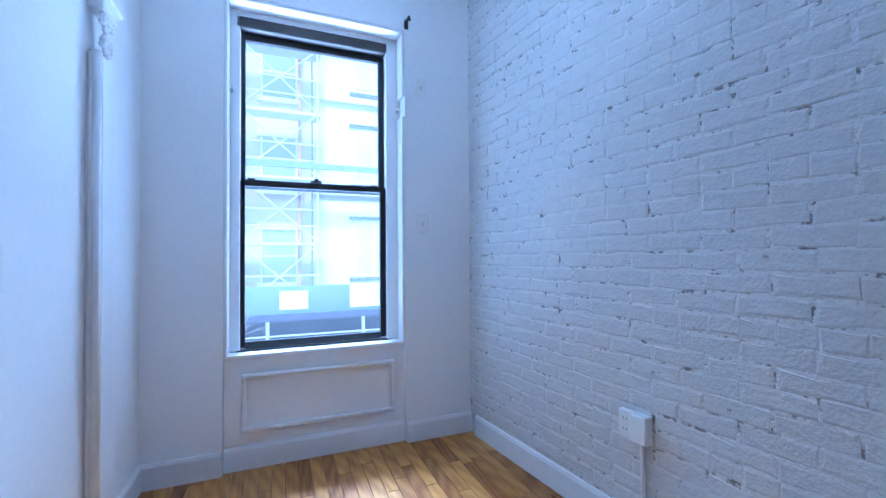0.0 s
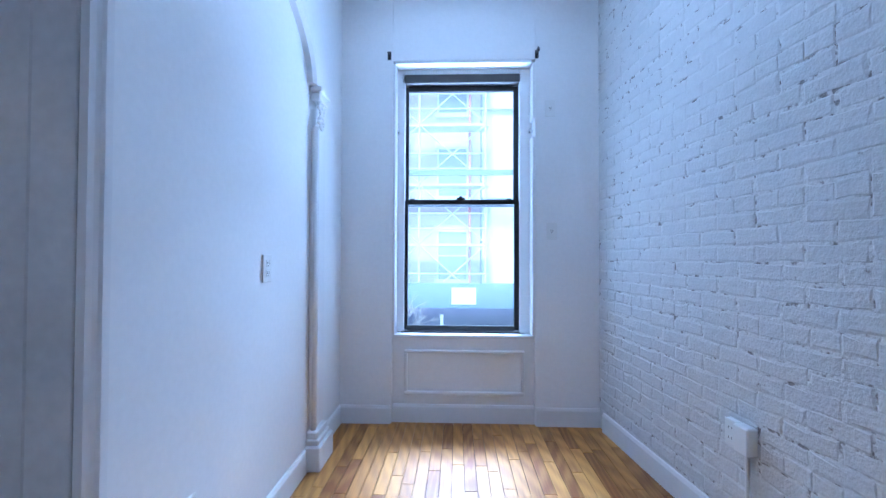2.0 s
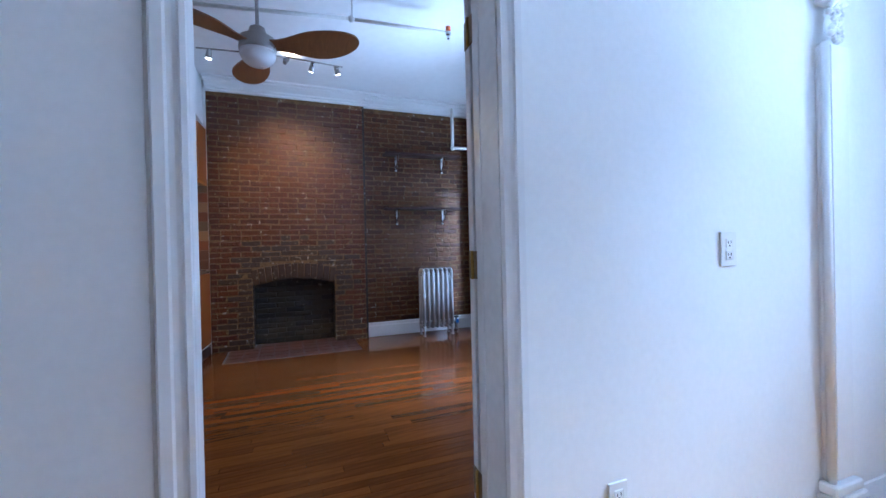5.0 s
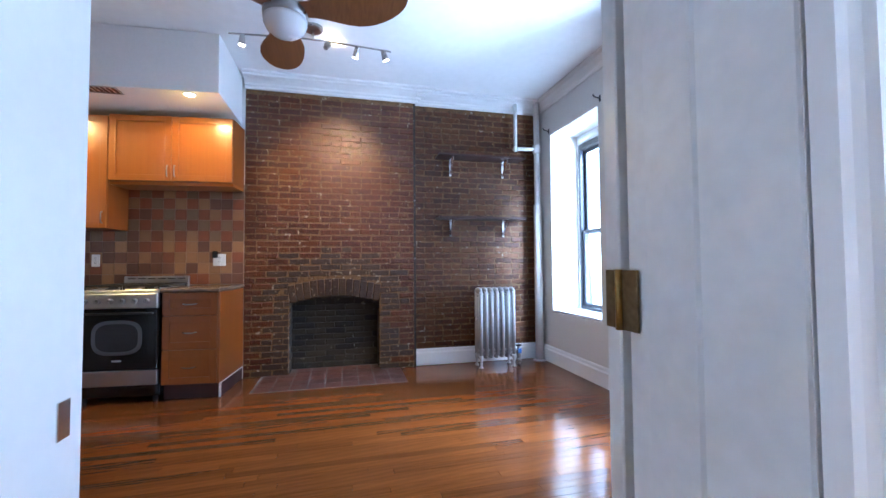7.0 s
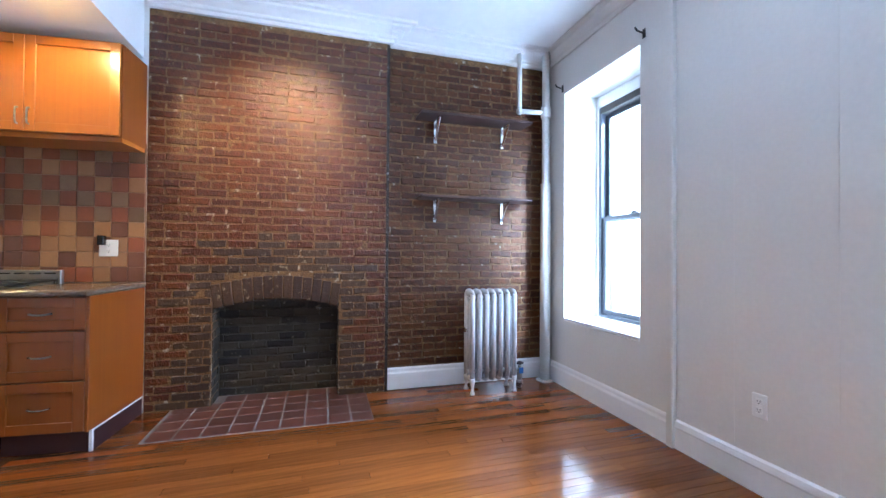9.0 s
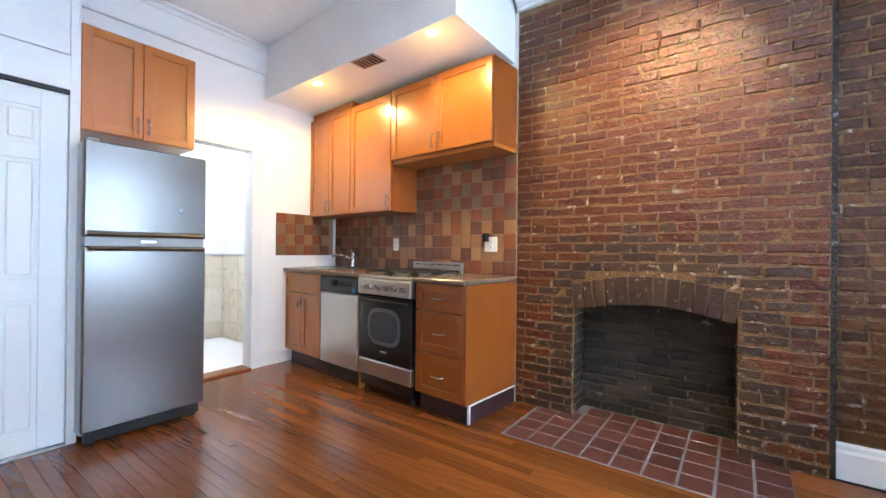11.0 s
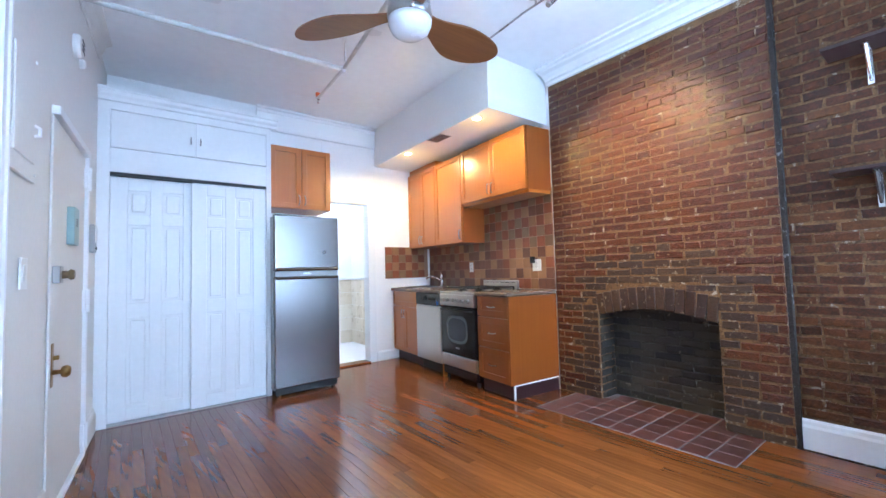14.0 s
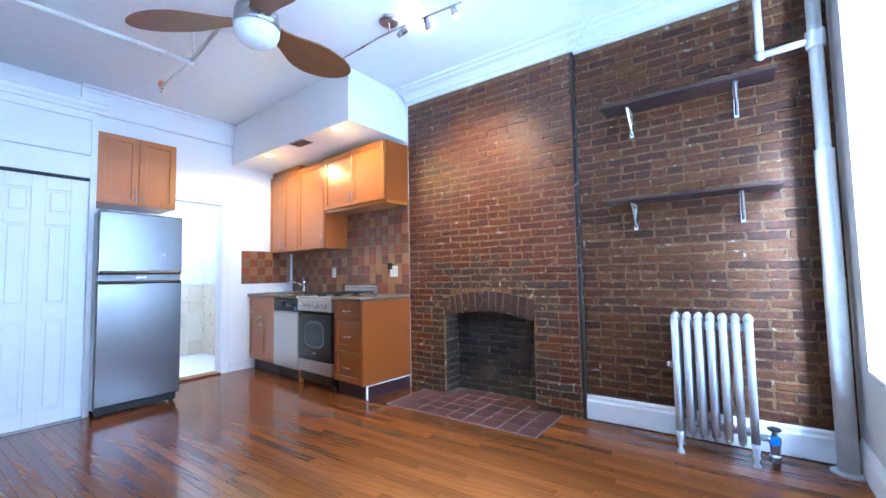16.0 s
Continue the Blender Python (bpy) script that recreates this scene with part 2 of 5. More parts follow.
M_FLOOR = wood("oak_floor", (0.225, 0.067, 0.0135), (0.112, 0.033, 0.0074), 0.15, coat=0.0, vary=0.44, figured=0.30, relief=0.010, patchy=0.2, rings=0.12, ripple=0.12)
M_FLOOR_I = wood("oak_floor_rest", (0.225, 0.067, 0.0135), (0.112, 0.033, 0.0074), 0.15, rand="island", coat=0.0, vary=0.44, figured=0.30, relief=0.010, patchy=0.2, rings=0.12, ripple=0.12)
M_FLOORB = wood("pine_floor", (0.54, 0.265, 0.058), (0.20, 0.066, 0.012), 0.40, coat=0.0, vary=0.5, figured=0.42, grain=1.0, relief=0.03, patchy=0.1, rings=0.2, spec=0.4, ripple=0.1)
M_FLOORB_I = wood("pine_floor_rest", (0.54, 0.265, 0.058), (0.20, 0.066, 0.012), 0.40, rand="island", coat=0.0, vary=0.5, figured=0.42, grain=1.0, relief=0.03, patchy=0.1, rings=0.2, spec=0.4, ripple=0.1)
M_GAP = surface("floor_gap", (0.05, 0.025, 0.012), 0.8)
CW = dict(along="z", relief=0.02, patchy=0.03, coat=0.5, grain=0.5, vary=0.12)
M_CAB = wood("maple_veneer", (0.46, 0.150, 0.0135), (0.39, 0.115, 0.0095), 0.30, **CW)
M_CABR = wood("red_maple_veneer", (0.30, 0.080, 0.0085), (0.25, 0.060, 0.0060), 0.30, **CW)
M_FANWOOD = wood("walnut_blade", (0.24, 0.10, 0.035), (0.13, 0.05, 0.018), 0.4, along="x", grain=0.7, vary=0.1)
M_SHELF = surface("dark_laminate", (0.052, 0.024, 0.022), 0.35, vary=0.15, scale=5, bump=0.05)
M_KICK = surface("burgundy_kick", (0.055, 0.02, 0.02), 0.4, vary=0.15)
M_COUNTER = surface("brown_granite", (0.25, 0.175, 0.125), 0.22, scale=38, bump=0.03, fine=140, other=(0.10, 0.065, 0.045))
M_STEEL = surface("brushed_steel", (0.48, 0.46, 0.44), 0.3, metal=1.0, vary=0.0, scale=1, bump=0.0, uneven=0.03)
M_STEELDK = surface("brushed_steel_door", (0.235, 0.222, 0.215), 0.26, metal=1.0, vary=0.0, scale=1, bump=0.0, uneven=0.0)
M_CHROME = surface("chrome", (0.75, 0.75, 0.76), 0.18, metal=1.0, vary=0.03, bump=0)
M_BRASS = surface("aged_brass", (0.42, 0.27, 0.09), 0.34, metal=1.0, vary=0.2, scale=30, bump=0.05)
M_BRONZE = surface("dark_brass", (0.24, 0.17, 0.085), 0.45, metal=0.7, vary=0.25, scale=40, bump=0.1)
M_NICKEL = surface("brushed_nickel", (0.42, 0.41, 0.40), 0.3, metal=1.0, vary=0.05, bump=0)
M_BLACK = surface("black_enamel", (0.012, 0.012, 0.013), 0.18, vary=0.1, bump=0.02)
M_BLACKM = surface("black_iron", (0.02, 0.02, 0.02), 0.5, vary=0.2, bump=0.1)
M_OVENGLASS = surface("oven_glass", (0.05, 0.05, 0.055), 0.12, vary=0.1, bump=0)
M_RIM = surface("grey_oven_rim", (0.11, 0.11, 0.115), 0.35, vary=0.05, bump=0)
M_SASH = surface("black_sash_paint", (0.018, 0.017, 0.018), 0.35, vary=0.3, scale=10, bump=0.1)
M_SASHG = surface("dark_grey_sash", (0.045, 0.05, 0.065), 0.4, vary=0.15, scale=10, bump=0.05)
M_SASHW = surface("chipped_head", (0.05, 0.042, 0.036), 0.6, vary=0.3, scale=14, bump=0.4, other=(0.02, 0.017, 0.015))
M_RAD = surface("silver_radiator_paint", (0.60, 0.61, 0.63), 0.36, metal=0.1, vary=0.08, scale=20, bump=0.2)
M_PIPE = surface("white_pipe_paint", (0.74, 0.74, 0.73), 0.35, vary=0.1, scale=10, bump=0.2, other=(0.6, 0.58, 0.54))
M_PLASTIC = surface("white_plastic", (0.80, 0.80, 0.78), 0.35, vary=0.02, bump=0)
M_GREYPL = surface("grey_plastic", (0.40, 0.41, 0.42), 0.4, vary=0.06, bump=0)
M_GREENPL = surface("pale_green_metal", (0.33, 0.45, 0.43), 0.4, vary=0.06, bump=0)
M_DARKPL = surface("dark_slot", (0.03, 0.03, 0.03), 0.5, vary=0.1, bump=0)
M_BLUEPL = surface("blue_label", (0.05, 0.2, 0.6), 0.4, vary=0.05, bump=0)
M_ORANGE = surface("orange_cap", (0.75, 0.16, 0.04), 0.4, vary=0.05, bump=0)
M_TERRA = surface("hearth_tile", (0.112, 0.035, 0.022), 0.4, scale=12, bump=0.3, other=(0.075, 0.026, 0.018), rand="object")
M_GROUT = surface("grey_grout", (0.25, 0.23, 0.225), 0.8, vary=0.2, bump=0.4)
M_TGROUT = surface("tan_grout", (0.35, 0.22, 0.14), 0.8, vary=0.1, bump=0.3)
M_TILES = [surface("slate_tile_" + w, c, 0.35, scale=14, bump=0.2, other=d, rand="object") for w, c, d in (
    ("rust", (0.24, 0.075, 0.03), (0.18, 0.056, 0.024)), ("brown", (0.16, 0.066, 0.036), (0.115, 0.046, 0.026)),
    ("grey", (0.21, 0.125, 0.065), (0.165, 0.094, 0.047)), ("tan", (0.32, 0.165, 0.07), (0.26, 0.13, 0.055)))]
M_BATHTILE = surface("cream_tile", (0.78, 0.71, 0.58), 0.3, scale=10, bump=0.05, other=(0.70, 0.61, 0.47), rand="object")
M_LAMPGLASS = surface("opal_glass", (0.80, 0.80, 0.83), 0.25, vary=0.02, bump=0)
M_BULB = glow("halogen_bulb", (1.0, 0.86, 0.66), 25.0)
M_DOWN = glow("downlight_bulb", (1.0, 0.84, 0.58), 14.0)
M_GLASS = glass("window_glass")
M_HOARD = surface("blue_hoarding", (0.10, 0.17, 0.25), 0.5, vary=0.1, scale=0.6)
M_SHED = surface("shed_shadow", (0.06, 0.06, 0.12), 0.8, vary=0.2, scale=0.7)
M_SIGN = surface("white_sign", (0.8, 0.8, 0.8), 0.5, vary=0.02, scale=1)
# far brick and panes paled: street glare and reflected sky put into colour
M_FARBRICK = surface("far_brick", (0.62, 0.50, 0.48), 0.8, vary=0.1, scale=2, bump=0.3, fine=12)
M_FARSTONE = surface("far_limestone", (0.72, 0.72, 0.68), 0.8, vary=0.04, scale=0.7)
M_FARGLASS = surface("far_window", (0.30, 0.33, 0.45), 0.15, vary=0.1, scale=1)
M_NET = surface("grey_blue_strip", (0.16, 0.22, 0.30), 0.6, vary=0.1)
M_SCAF = surface("scaffold_steel", (0.70, 0.72, 0.72), 0.5, vary=0.1)
M_SCAFR = surface("red_oxide_post", (0.55, 0.16, 0.12), 0.6, vary=0.1)
M_ASPHALT = surface("asphalt", (0.05, 0.05, 0.052), 0.85, vary=0.2, scale=1.5, bump=0.4)
M_BARK = surface("bare_bark", (0.34, 0.30, 0.27), 0.8, vary=0.2)


# ---- building blocks ----
def box(bm, x0, x1, y0, y1, z0, z1, bevel=0.0, seg=1):
    m = Matrix.LocRotScale(((x0 + x1) / 2, (y0 + y1) / 2, (z0 + z1) / 2), None, (abs(x1 - x0), abs(y1 - y0), abs(z1 - z0)))
    made = bmesh.ops.create_cube(bm, size=1, matrix=m)["verts"]
    if bevel:
        edges = {e for v in made for e in v.link_edges}
        bmesh.ops.bevel(bm, geom=list(edges), offset=bevel, segments=seg, affect="EDGES", profile=0.6)
    return bm


def boxes(*rows, bevel=0.0):
    bm = bmesh.new()
    for r in rows:
        box(bm, *r, bevel=bevel)
    return bm


def rod(bm, a, b, r, r2=None, seg=12):
    a, b = Vector(a), Vector(b)
    m = Matrix.Translation((a + b) / 2) @ (b - a).to_track_quat("Z", "Y").to_matrix().to_4x4()
    bmesh.ops.create_cone(bm, cap_ends=True, segments=seg, radius1=r, radius2=r if r2 is None else r2, depth=(b - a).length, matrix=m)
    return bm


def ball(bm, c, r, sx=1, sy=1, sz=1, u=12, v=8):
    bmesh.ops.create_uvsphere(bm, u_segments=u, v_segments=v, radius=r, matrix=Matrix.LocRotScale(c, None, (sx, sy, sz)))
    return bm


def lathe(bm, rows, centre=(0, 0, 0), seg=20, axis="z"):
    """Turns rows of (radius, height) round an upright line."""
    rings = []
    for r, z in rows:
        ring = []
        for k in range(seg):
            a = 2 * math.pi * k / seg
            v = Vector((r * math.cos(a), r * math.sin(a), z))
            if axis == "y":
                v = Vector((v.x, v.z, v.y))
            ring.append(bm.verts.new(v + Vector(centre)))
        rings.append(ring)
    for p, q in zip(rings, rings[1:]):
        for k in range(seg):
            bm.faces.new((p[k], p[(k + 1) % seg], q[(k + 1) % seg], q[k]))
    bm.faces.new(rings[0][::-1]), bm.faces.new(rings[-1])
    bmesh.ops.recalc_face_normals(bm, faces=bm.faces)
    return bm


def prism(bm, outline, x0, x1):
    """An outline of (y, z) drawn out along x."""
    a = [bm.verts.new((x0, y, z)) for y, z in outline]
    b = [bm.verts.new((x1, y, z)) for y, z in outline]
    k = len(a)
    bm.faces.new(a), bm.faces.new(b[::-1])
    for i in range(k):
        bm.faces.new((a[i], b[i], b[(i + 1) % k], a[(i + 1) % k]))
    bmesh.ops.recalc_face_normals(bm, faces=bm.faces)
    return bm


def tube(bm, points, r, seg=10):
    for a, b in zip(points, points[1:]):
        rod(bm, a, b, r, seg=seg)
    for p in points[1:-1]:
        ball(bm, p, r * 1.02, u=seg, v=6)
    return bm


def mesh_of(name, bm, material, smooth=False):
    me = bpy.data.meshes.new(name)
    if smooth:
        for f in bm.faces:
            f.smooth = True
    bm.to_mesh(me)
    bm.free()
    me.materials.append(material)
    return me


def part(name, bm, material, parent=None, label="", smooth=False):
    ob = new(name, mesh_of(name, bm, material, smooth))
    if parent is not None:
        ob.parent = parent
    if label:
        tagged(ob, label)
    return ob


def thing(name, m, label, category, group="", kind=""):
    ob = new(name)
    ob.empty_display_size = 0.1
    ob.matrix_basis = m
    return tagged(ob, label, category, group, kind)


def setting(name, bm, material, label="", smooth=False):
    ob = part(name, bm, material, None, label, smooth)
    return tagged(ob, label, name.split("_")[0], kind="structure")


def pieces(parent, name, meshes, island_material, spots, limit=300):
    """Pieces of a surface: spots of (mesh index, matrix). The first ones are objects; those past the limit are joined."""
    for k, m in spots[:limit]:
        ob = new(name, meshes[k])
        ob.parent = parent
        ob.matrix_basis = m
    rest = spots[limit:]
    if rest:
        verts, faces = [], []
        data = [([v.co.copy() for v in me.vertices], [list(p.vertices) for p in me.polygons]) for me in meshes]
        for k, m in rest:
            base = len(verts)
            verts += [m @ v for v in data[k][0]]
            faces += [[base + i for i in f] for f in data[k][1]]
        me = bpy.data.meshes.new(name + "s")
        me.from_pydata(verts, [], faces)
        me.polygons.foreach_set("use_smooth", [p.use_smooth for k, m in rest for p in meshes[k].polygons])
        me.materials.append(island_material)
        ob = new(name + "s", me)
        ob.parent = parent
        tagged(ob, kind="stuff")


def brick_meshes(material, l, d, h, count=6, jitter=0.003, bevel=0.004):
    """Bricks of uneven edge: x along the wall, y out of it."""
    out = []
    for k in range(count):
        bm = box(bmesh.new(), -l / 2, l / 2, -d, 0, -h / 2, h / 2, bevel)
        for v in bm.verts:
            v.co += Vector((random.uniform(-jitter, jitter), random.uniform(-jitter, jitter) * 0.25, random.uniform(-jitter, jitter)))
        out.append(mesh_of("brick", bm, material))
    return out


def soft_brick_meshes(material, l, d, h, count=6, jitter=0.004, sunk=0.003, rim=0.007, flat=0.2):
    """Bricks whose worn edges slope back into the joint: x along the wall, y out of it."""
    out = []
    for k in range(count):
        bm = bmesh.new()
        rings = []
        for inset, y in ((0.0, -d), (0.0, -sunk), (rim, 0.0)):
            ring = []
            for sx, sz in ((-1, -1), (0, -1), (1, -1), (1, 1), (0, 1), (-1, 1)):
                wob = 0.0 if y == -d else jitter
                ring.append(bm.verts.new((sx * (l / 2 - inset) + random.uniform(-wob, wob), y + random.uniform(-wob, wob) * flat, sz * (h / 2 - inset) + random.uniform(-wob, wob))))
            rings.append(ring)
        for p, q in zip(rings, rings[1:]):
            for i in range(6):
                face = bm.faces.new((p[i], p[(i + 1) % 6], q[(i + 1) % 6], q[i]))
                face.smooth = False
        for a, b, c, e in ((0, 1, 4, 5), (1, 2, 3, 4)):
            bm.faces.new([rings[2][i] for i in (a, b, c, e)])
            bm.faces.new([rings[0][i] for i in (e, c, b, a)])
        bmesh.ops.recalc_face_normals(bm, faces=bm.faces)
        out.append(mesh_of("brick", bm, material))
    return out


def course_spots(length, height, bl, bh, count, keep, proud=0.003, header=6, tilt=1.0, wave=0.0):
    """Running bond with a course of headers now and then; keep(x, z) says whether a brick stands there."""
    spots = []
    rows = int(height / bh)
    for r in range(rows):
        z = (r + 0.5) * bh
        short = header and r % header == header - 1
        step = bl / 2 if short else bl
        x = -random.uniform(0.2, 0.3) * bl - (bl / 2 if r % 2 else 0)
        while x < length:
            x0, x1 = max(x, 0.0), min(x + step, length)
            if x1 - x0 > 0.03 and keep((x0 + x1) / 2, z):
                s = (x1 - x0 - 0.0) / bl
                m = Matrix.LocRotScale(((x0 + x1) / 2, random.uniform(-proud, proud), z + random.uniform(-0.003, 0.003) + wave * math.sin(1.9 * x + 0.6 * r)),
                                       Euler((tilt * random.uniform(-0.015, 0.015), random.uniform(-0.012, 0.012), tilt * random.uniform(-0.02, 0.02))), (s, 1, 1))
                spots.append((random.randrange(count), m))
            x += step
    return spots

# ---- structure ----
CEIL, SEAM = 3.0, 3.217
BED_X = -0.36           # bedroom face of the partition
DOOR_S, DOOR_N = 1.80, 2.72  # the bedroom doorway, hinge side and strike side
DOOR_TOP = 2.06
KIT = pose(3.78, SEAM, 0, 0, 0, 85)      # along the kitchen wall; y comes into the room
LEFT = pose(0.383, 4.9, 0, 0, 0, -94.1)  # along the entry wall from the closet; y comes into the room


def slab(name, outline, z0, z1, material, label):
    bm = bmesh.new()
    a = [bm.verts.new((x, y, z0)) for x, y in outline]
    b = [bm.verts.new((x, y, z1)) for x, y in outline]
    k = len(a)
    bm.faces.new(a), bm.faces.new(b)
    for i in range(k):
        bm.faces.new((a[i], a[(i + 1) % k], b[(i + 1) % k], b[i]))
    bmesh.ops.recalc_face_normals(bm, faces=bm.faces)
    return setting(name, bm, material, label)


setting("ceiling", boxes((-2.9, 4.3, -0.5, 7.3, CEIL, CEIL + 0.15)), M_CEIL, "white painted plaster ceiling, slightly glossy and uneven")
floor = setting("floor", boxes((-2.9, 4.3, -0.5, 7.3, -0.2, -0.02)), M_GAP, "worn varnished strip wood floor")

# window walls, with the openings cut through
WALL_Y = -0.45
setting("wall_street", boxes(
    (2.0, 2.645, WALL_Y, 0.0, -0.02, CEIL), (3.53, 4.3, WALL_Y, 0.0, -0.02, CEIL), (2.645, 3.53, WALL_Y, 0.0, -0.02, 0.565), (2.645, 3.53, WALL_Y, 0.0, 2.545, CEIL)),
    M_WALL_L, "cream painted plaster wall with deep window openings")
setting("wall_street_middle", boxes(
    (-0.15, 0.53, WALL_Y, 0.0, -0.02, CEIL), (1.415, 1.999, WALL_Y, 0.0, -0.02, CEIL), (0.53, 1.415, WALL_Y, 0.0, -0.02, 0.56), (0.53, 1.415, WALL_Y, 0.0, 2.545, CEIL)),
    M_WALL_L, "cream painted plaster wall with deep window openings")
setting("wall_bedroom_street", boxes(
    (-0.715, -0.151, WALL_Y, -0.05, -0.02, CEIL), (-2.9, -1.69, WALL_Y, -0.05, -0.02, CEIL), (-1.689, -0.716, WALL_Y, -0.05, 2.485, CEIL),
    (-1.689, -0.716, WALL_Y, -0.085, -0.02, 0.575)), M_WALL, "white painted plaster wall round a tall window")
# partition between the rooms: south of the doorway, over it, and north of it
slab("wall_partition_south", [(BED_X, -0.05), (-0.15, -0.05), (-0.045, DOOR_S), (-0.255, DOOR_S), (-0.255, 1.90), (BED_X, 1.90)], -0.02, CEIL, M_WALL, "smooth white wall with an arched moulding")
slab("wall_partition_head", [(BED_X, DOOR_S + 0.001), (-0.045, DOOR_S + 0.001), (0.215, DOOR_N - 0.001), (BED_X, DOOR_N - 0.001)], DOOR_TOP, CEIL, M_WALL, "white wall over the doorway")
slab("wall_partition_north", [(BED_X, 2.605), (-0.305, 2.605), (-0.305, DOOR_N), (0.222, DOOR_N), (0.385, 4.91), (0.42, 5.6), (BED_X, 5.6)], -0.02, CEIL, M_WALL_L, "scuffed cream painted wall beside the entrance door")
setting("wall_bedroom_lining", boxes((BED_X - 0.004, BED_X - 0.0005, 2.675, 3.699, -0.02, CEIL - 0.001)), M_WALL, "smooth white wall beside the doorway")
setting("wall_bedroom_back", boxes((-2.9, BED_X - 0.001, 3.7, 3.85, -0.02, CEIL)), M_WALL, "plain white wall")
setting("wall_bath", boxes((0.4, 2.42, 5.521, 5.64, -0.02, CEIL), (3.113, 4.3, 5.521, 5.64, -0.02, CEIL), (2.421, 3.112, 5.521, 5.64, 2.0, CEIL)), M_WALL, "white painted wall with the bathroom doorway")
setting("wall_bath_back", boxes((0.4, 4.3, 7.05, 7.2, -0.02, CEIL)), M_WALL, "white bathroom wall")
setting("wall_bath_side", boxes((2.1, 2.2, 5.641, 7.049, -0.02, CEIL)), M_WALL, "white bathroom wall")
setting("wall_bath_tiled", boxes((3.5, 3.6, 5.641, 7.049, -0.02, CEIL)), M_WALL, "white bathroom wall, tiled below")
tagged(part("beam", boxes((1.68, 3.20, 5.488, 5.5205, 2.74, CEIL - 0.001), bevel=0.003), M_WALL), "white boxed beam under the ceiling", "beam", kind="structure")

# brick walls: mortar bodies first, bricks on them
MB = 0.0042
w_ch = setting("wall_chimney", boxes((3.78 + MB, 4.25, 1.52, 1.89, -0.02, 2.88), (3.78 + MB, 4.25, 2.795, SEAM, -0.02, 2.88),
               (3.78 + MB, 4.25, 1.8901, 2.7949, 0.80, 2.88), (4.03, 4.25, 1.8901, 2.7949, -0.02, 0.7999)), M_MORTAR, "varnished red brick chimney breast with a fireplace")
w_re = setting("wall_recess", boxes((3.84 + MB, 4.25, 0.0, 1.519, -0.02, 2.88)), M_MORTARD, "dark brown varnished brick wall")
setting("wall_over_brick", boxes((3.80, 4.25, 0.0, 5.52, 2.881, CEIL - 0.001)), M_TRIM, "white plaster band over the brick")
slab("wall_kitchen", [(3.786, SEAM + 0.001), (3.985, 5.52), (4.25, 5.52), (4.25, SEAM + 0.001)], -0.02, 2.88, M_WALL, "wall behind the kitchen")
w_pb = setting("wall_painted_brick", boxes((-0.1, 3.775, -0.35, -0.0024, -0.02, CEIL)), M_PAINTMORTAR, "white painted rough brick wall")
w_pb.matrix_basis = pose(-2.546, 3.70, 0, 0, 0, -83.44)
slab("soffit", [(3.005, 3.25), (3.13, 5.5195), (3.985, 5.5195), (3.785, 3.25)], 2.51, CEIL - 0.002, M_WALL, "white plasterboard soffit over the kitchen cabinets")


def moulding(name, outline, x0, x1, m, material, label):
    ob = setting(name, prism(bmesh.new(), outline, x0, x1), material, label)
    ob.matrix_basis = m
    return ob


BASE = [(0, 0), (0.022, 0), (0.022, 0.13), (0.014, 0.145), (0.012, 0.165), (0.004, 0.178), (0, 0.178)]
BASE_LOW = [(0, 0), (0.016, 0), (0.016, 0.105), (0.009, 0.12), (0, 0.122)]
CORN = [(0, 0), (0.03, 0), (0.035, 0.025), (0.055, 0.03), (0.06, 0.05), (0.10, 0.075), (0.15, 0.085), (0.155, 0.10), (0.19, 0.105), (0.19, 0.125), (0, 0.125)]
moulding("baseboard", BASE, 0, 1.5, pose(3.838, 0.018, 0, 0, 0, 90), M_TRIM, "tall white moulded baseboard")
moulding("trim_cornice_chimney", CORN, 0, SEAM - 1.50, pose(3.785, 1.50, 2.874, 0, 0, 90), M_TRIM, "white plaster cornice")
moulding("trim_cornice_recess", CORN, 0, 1.499, pose(3.845, 0.0, 2.874, 0, 0, 90), M_TRIM, "white plaster cornice")
# the chimney cornice turns the corner in steps of its own profile
setting("trim_cornice_return", boxes(*[(3.785 - p, 3.784, 1.4995 - p, 1.4995, 2.874 + a, 2.874 + b) for p, a, b in (
    (0.033, 0.0, 0.026), (0.058, 0.0262, 0.052), (0.10, 0.0522, 0.08), (0.153, 0.0802, 0.102), (0.19, 0.1022, 0.1245))], bevel=0.002), M_TRIM, "white plaster cornice return")
CORN_S = [(0, 0), (0.012, 0), (0.016, 0.03), (0.03, 0.045), (0.05, 0.10), (0.085, 0.12), (0.085, 0.135), (0, 0.135)]
moulding("trim_cornice_street", CORN_S, 0.0, 3.75, pose(0, 0.0, 2.864), M_WALL_L, "cream plaster cornice along the street wall")
moulding("trim_cornice_entry", CORN_S, 0.0, 2.2, LEFT @ pose(0, 0, 2.864), M_WALL_L, "cream plaster cornice")
moulding("trim_beam", [(0, 0), (0.012, 0), (0.02, 0.03), (0.045, 0.04), (0.045, 0.06), (0, 0.06)], 0, 1.52, pose(3.20, 5.488, 2.935, 0, 0, 180), M_TRIM, "thin white moulding along the beam")
moulding("trim_beam_low", [(0, 0), (0.006, 0), (0.006, 0.02), (0, 0.02)], 0, 1.52, pose(3.20, 5.488, 2.742, 0, 0, 180), M_TRIM, "thin white strip along the beam")
moulding("baseboard_street", BASE, 2.4, 3.79, pose(0, 0, 0), M_TRIM, "white baseboard under the window")
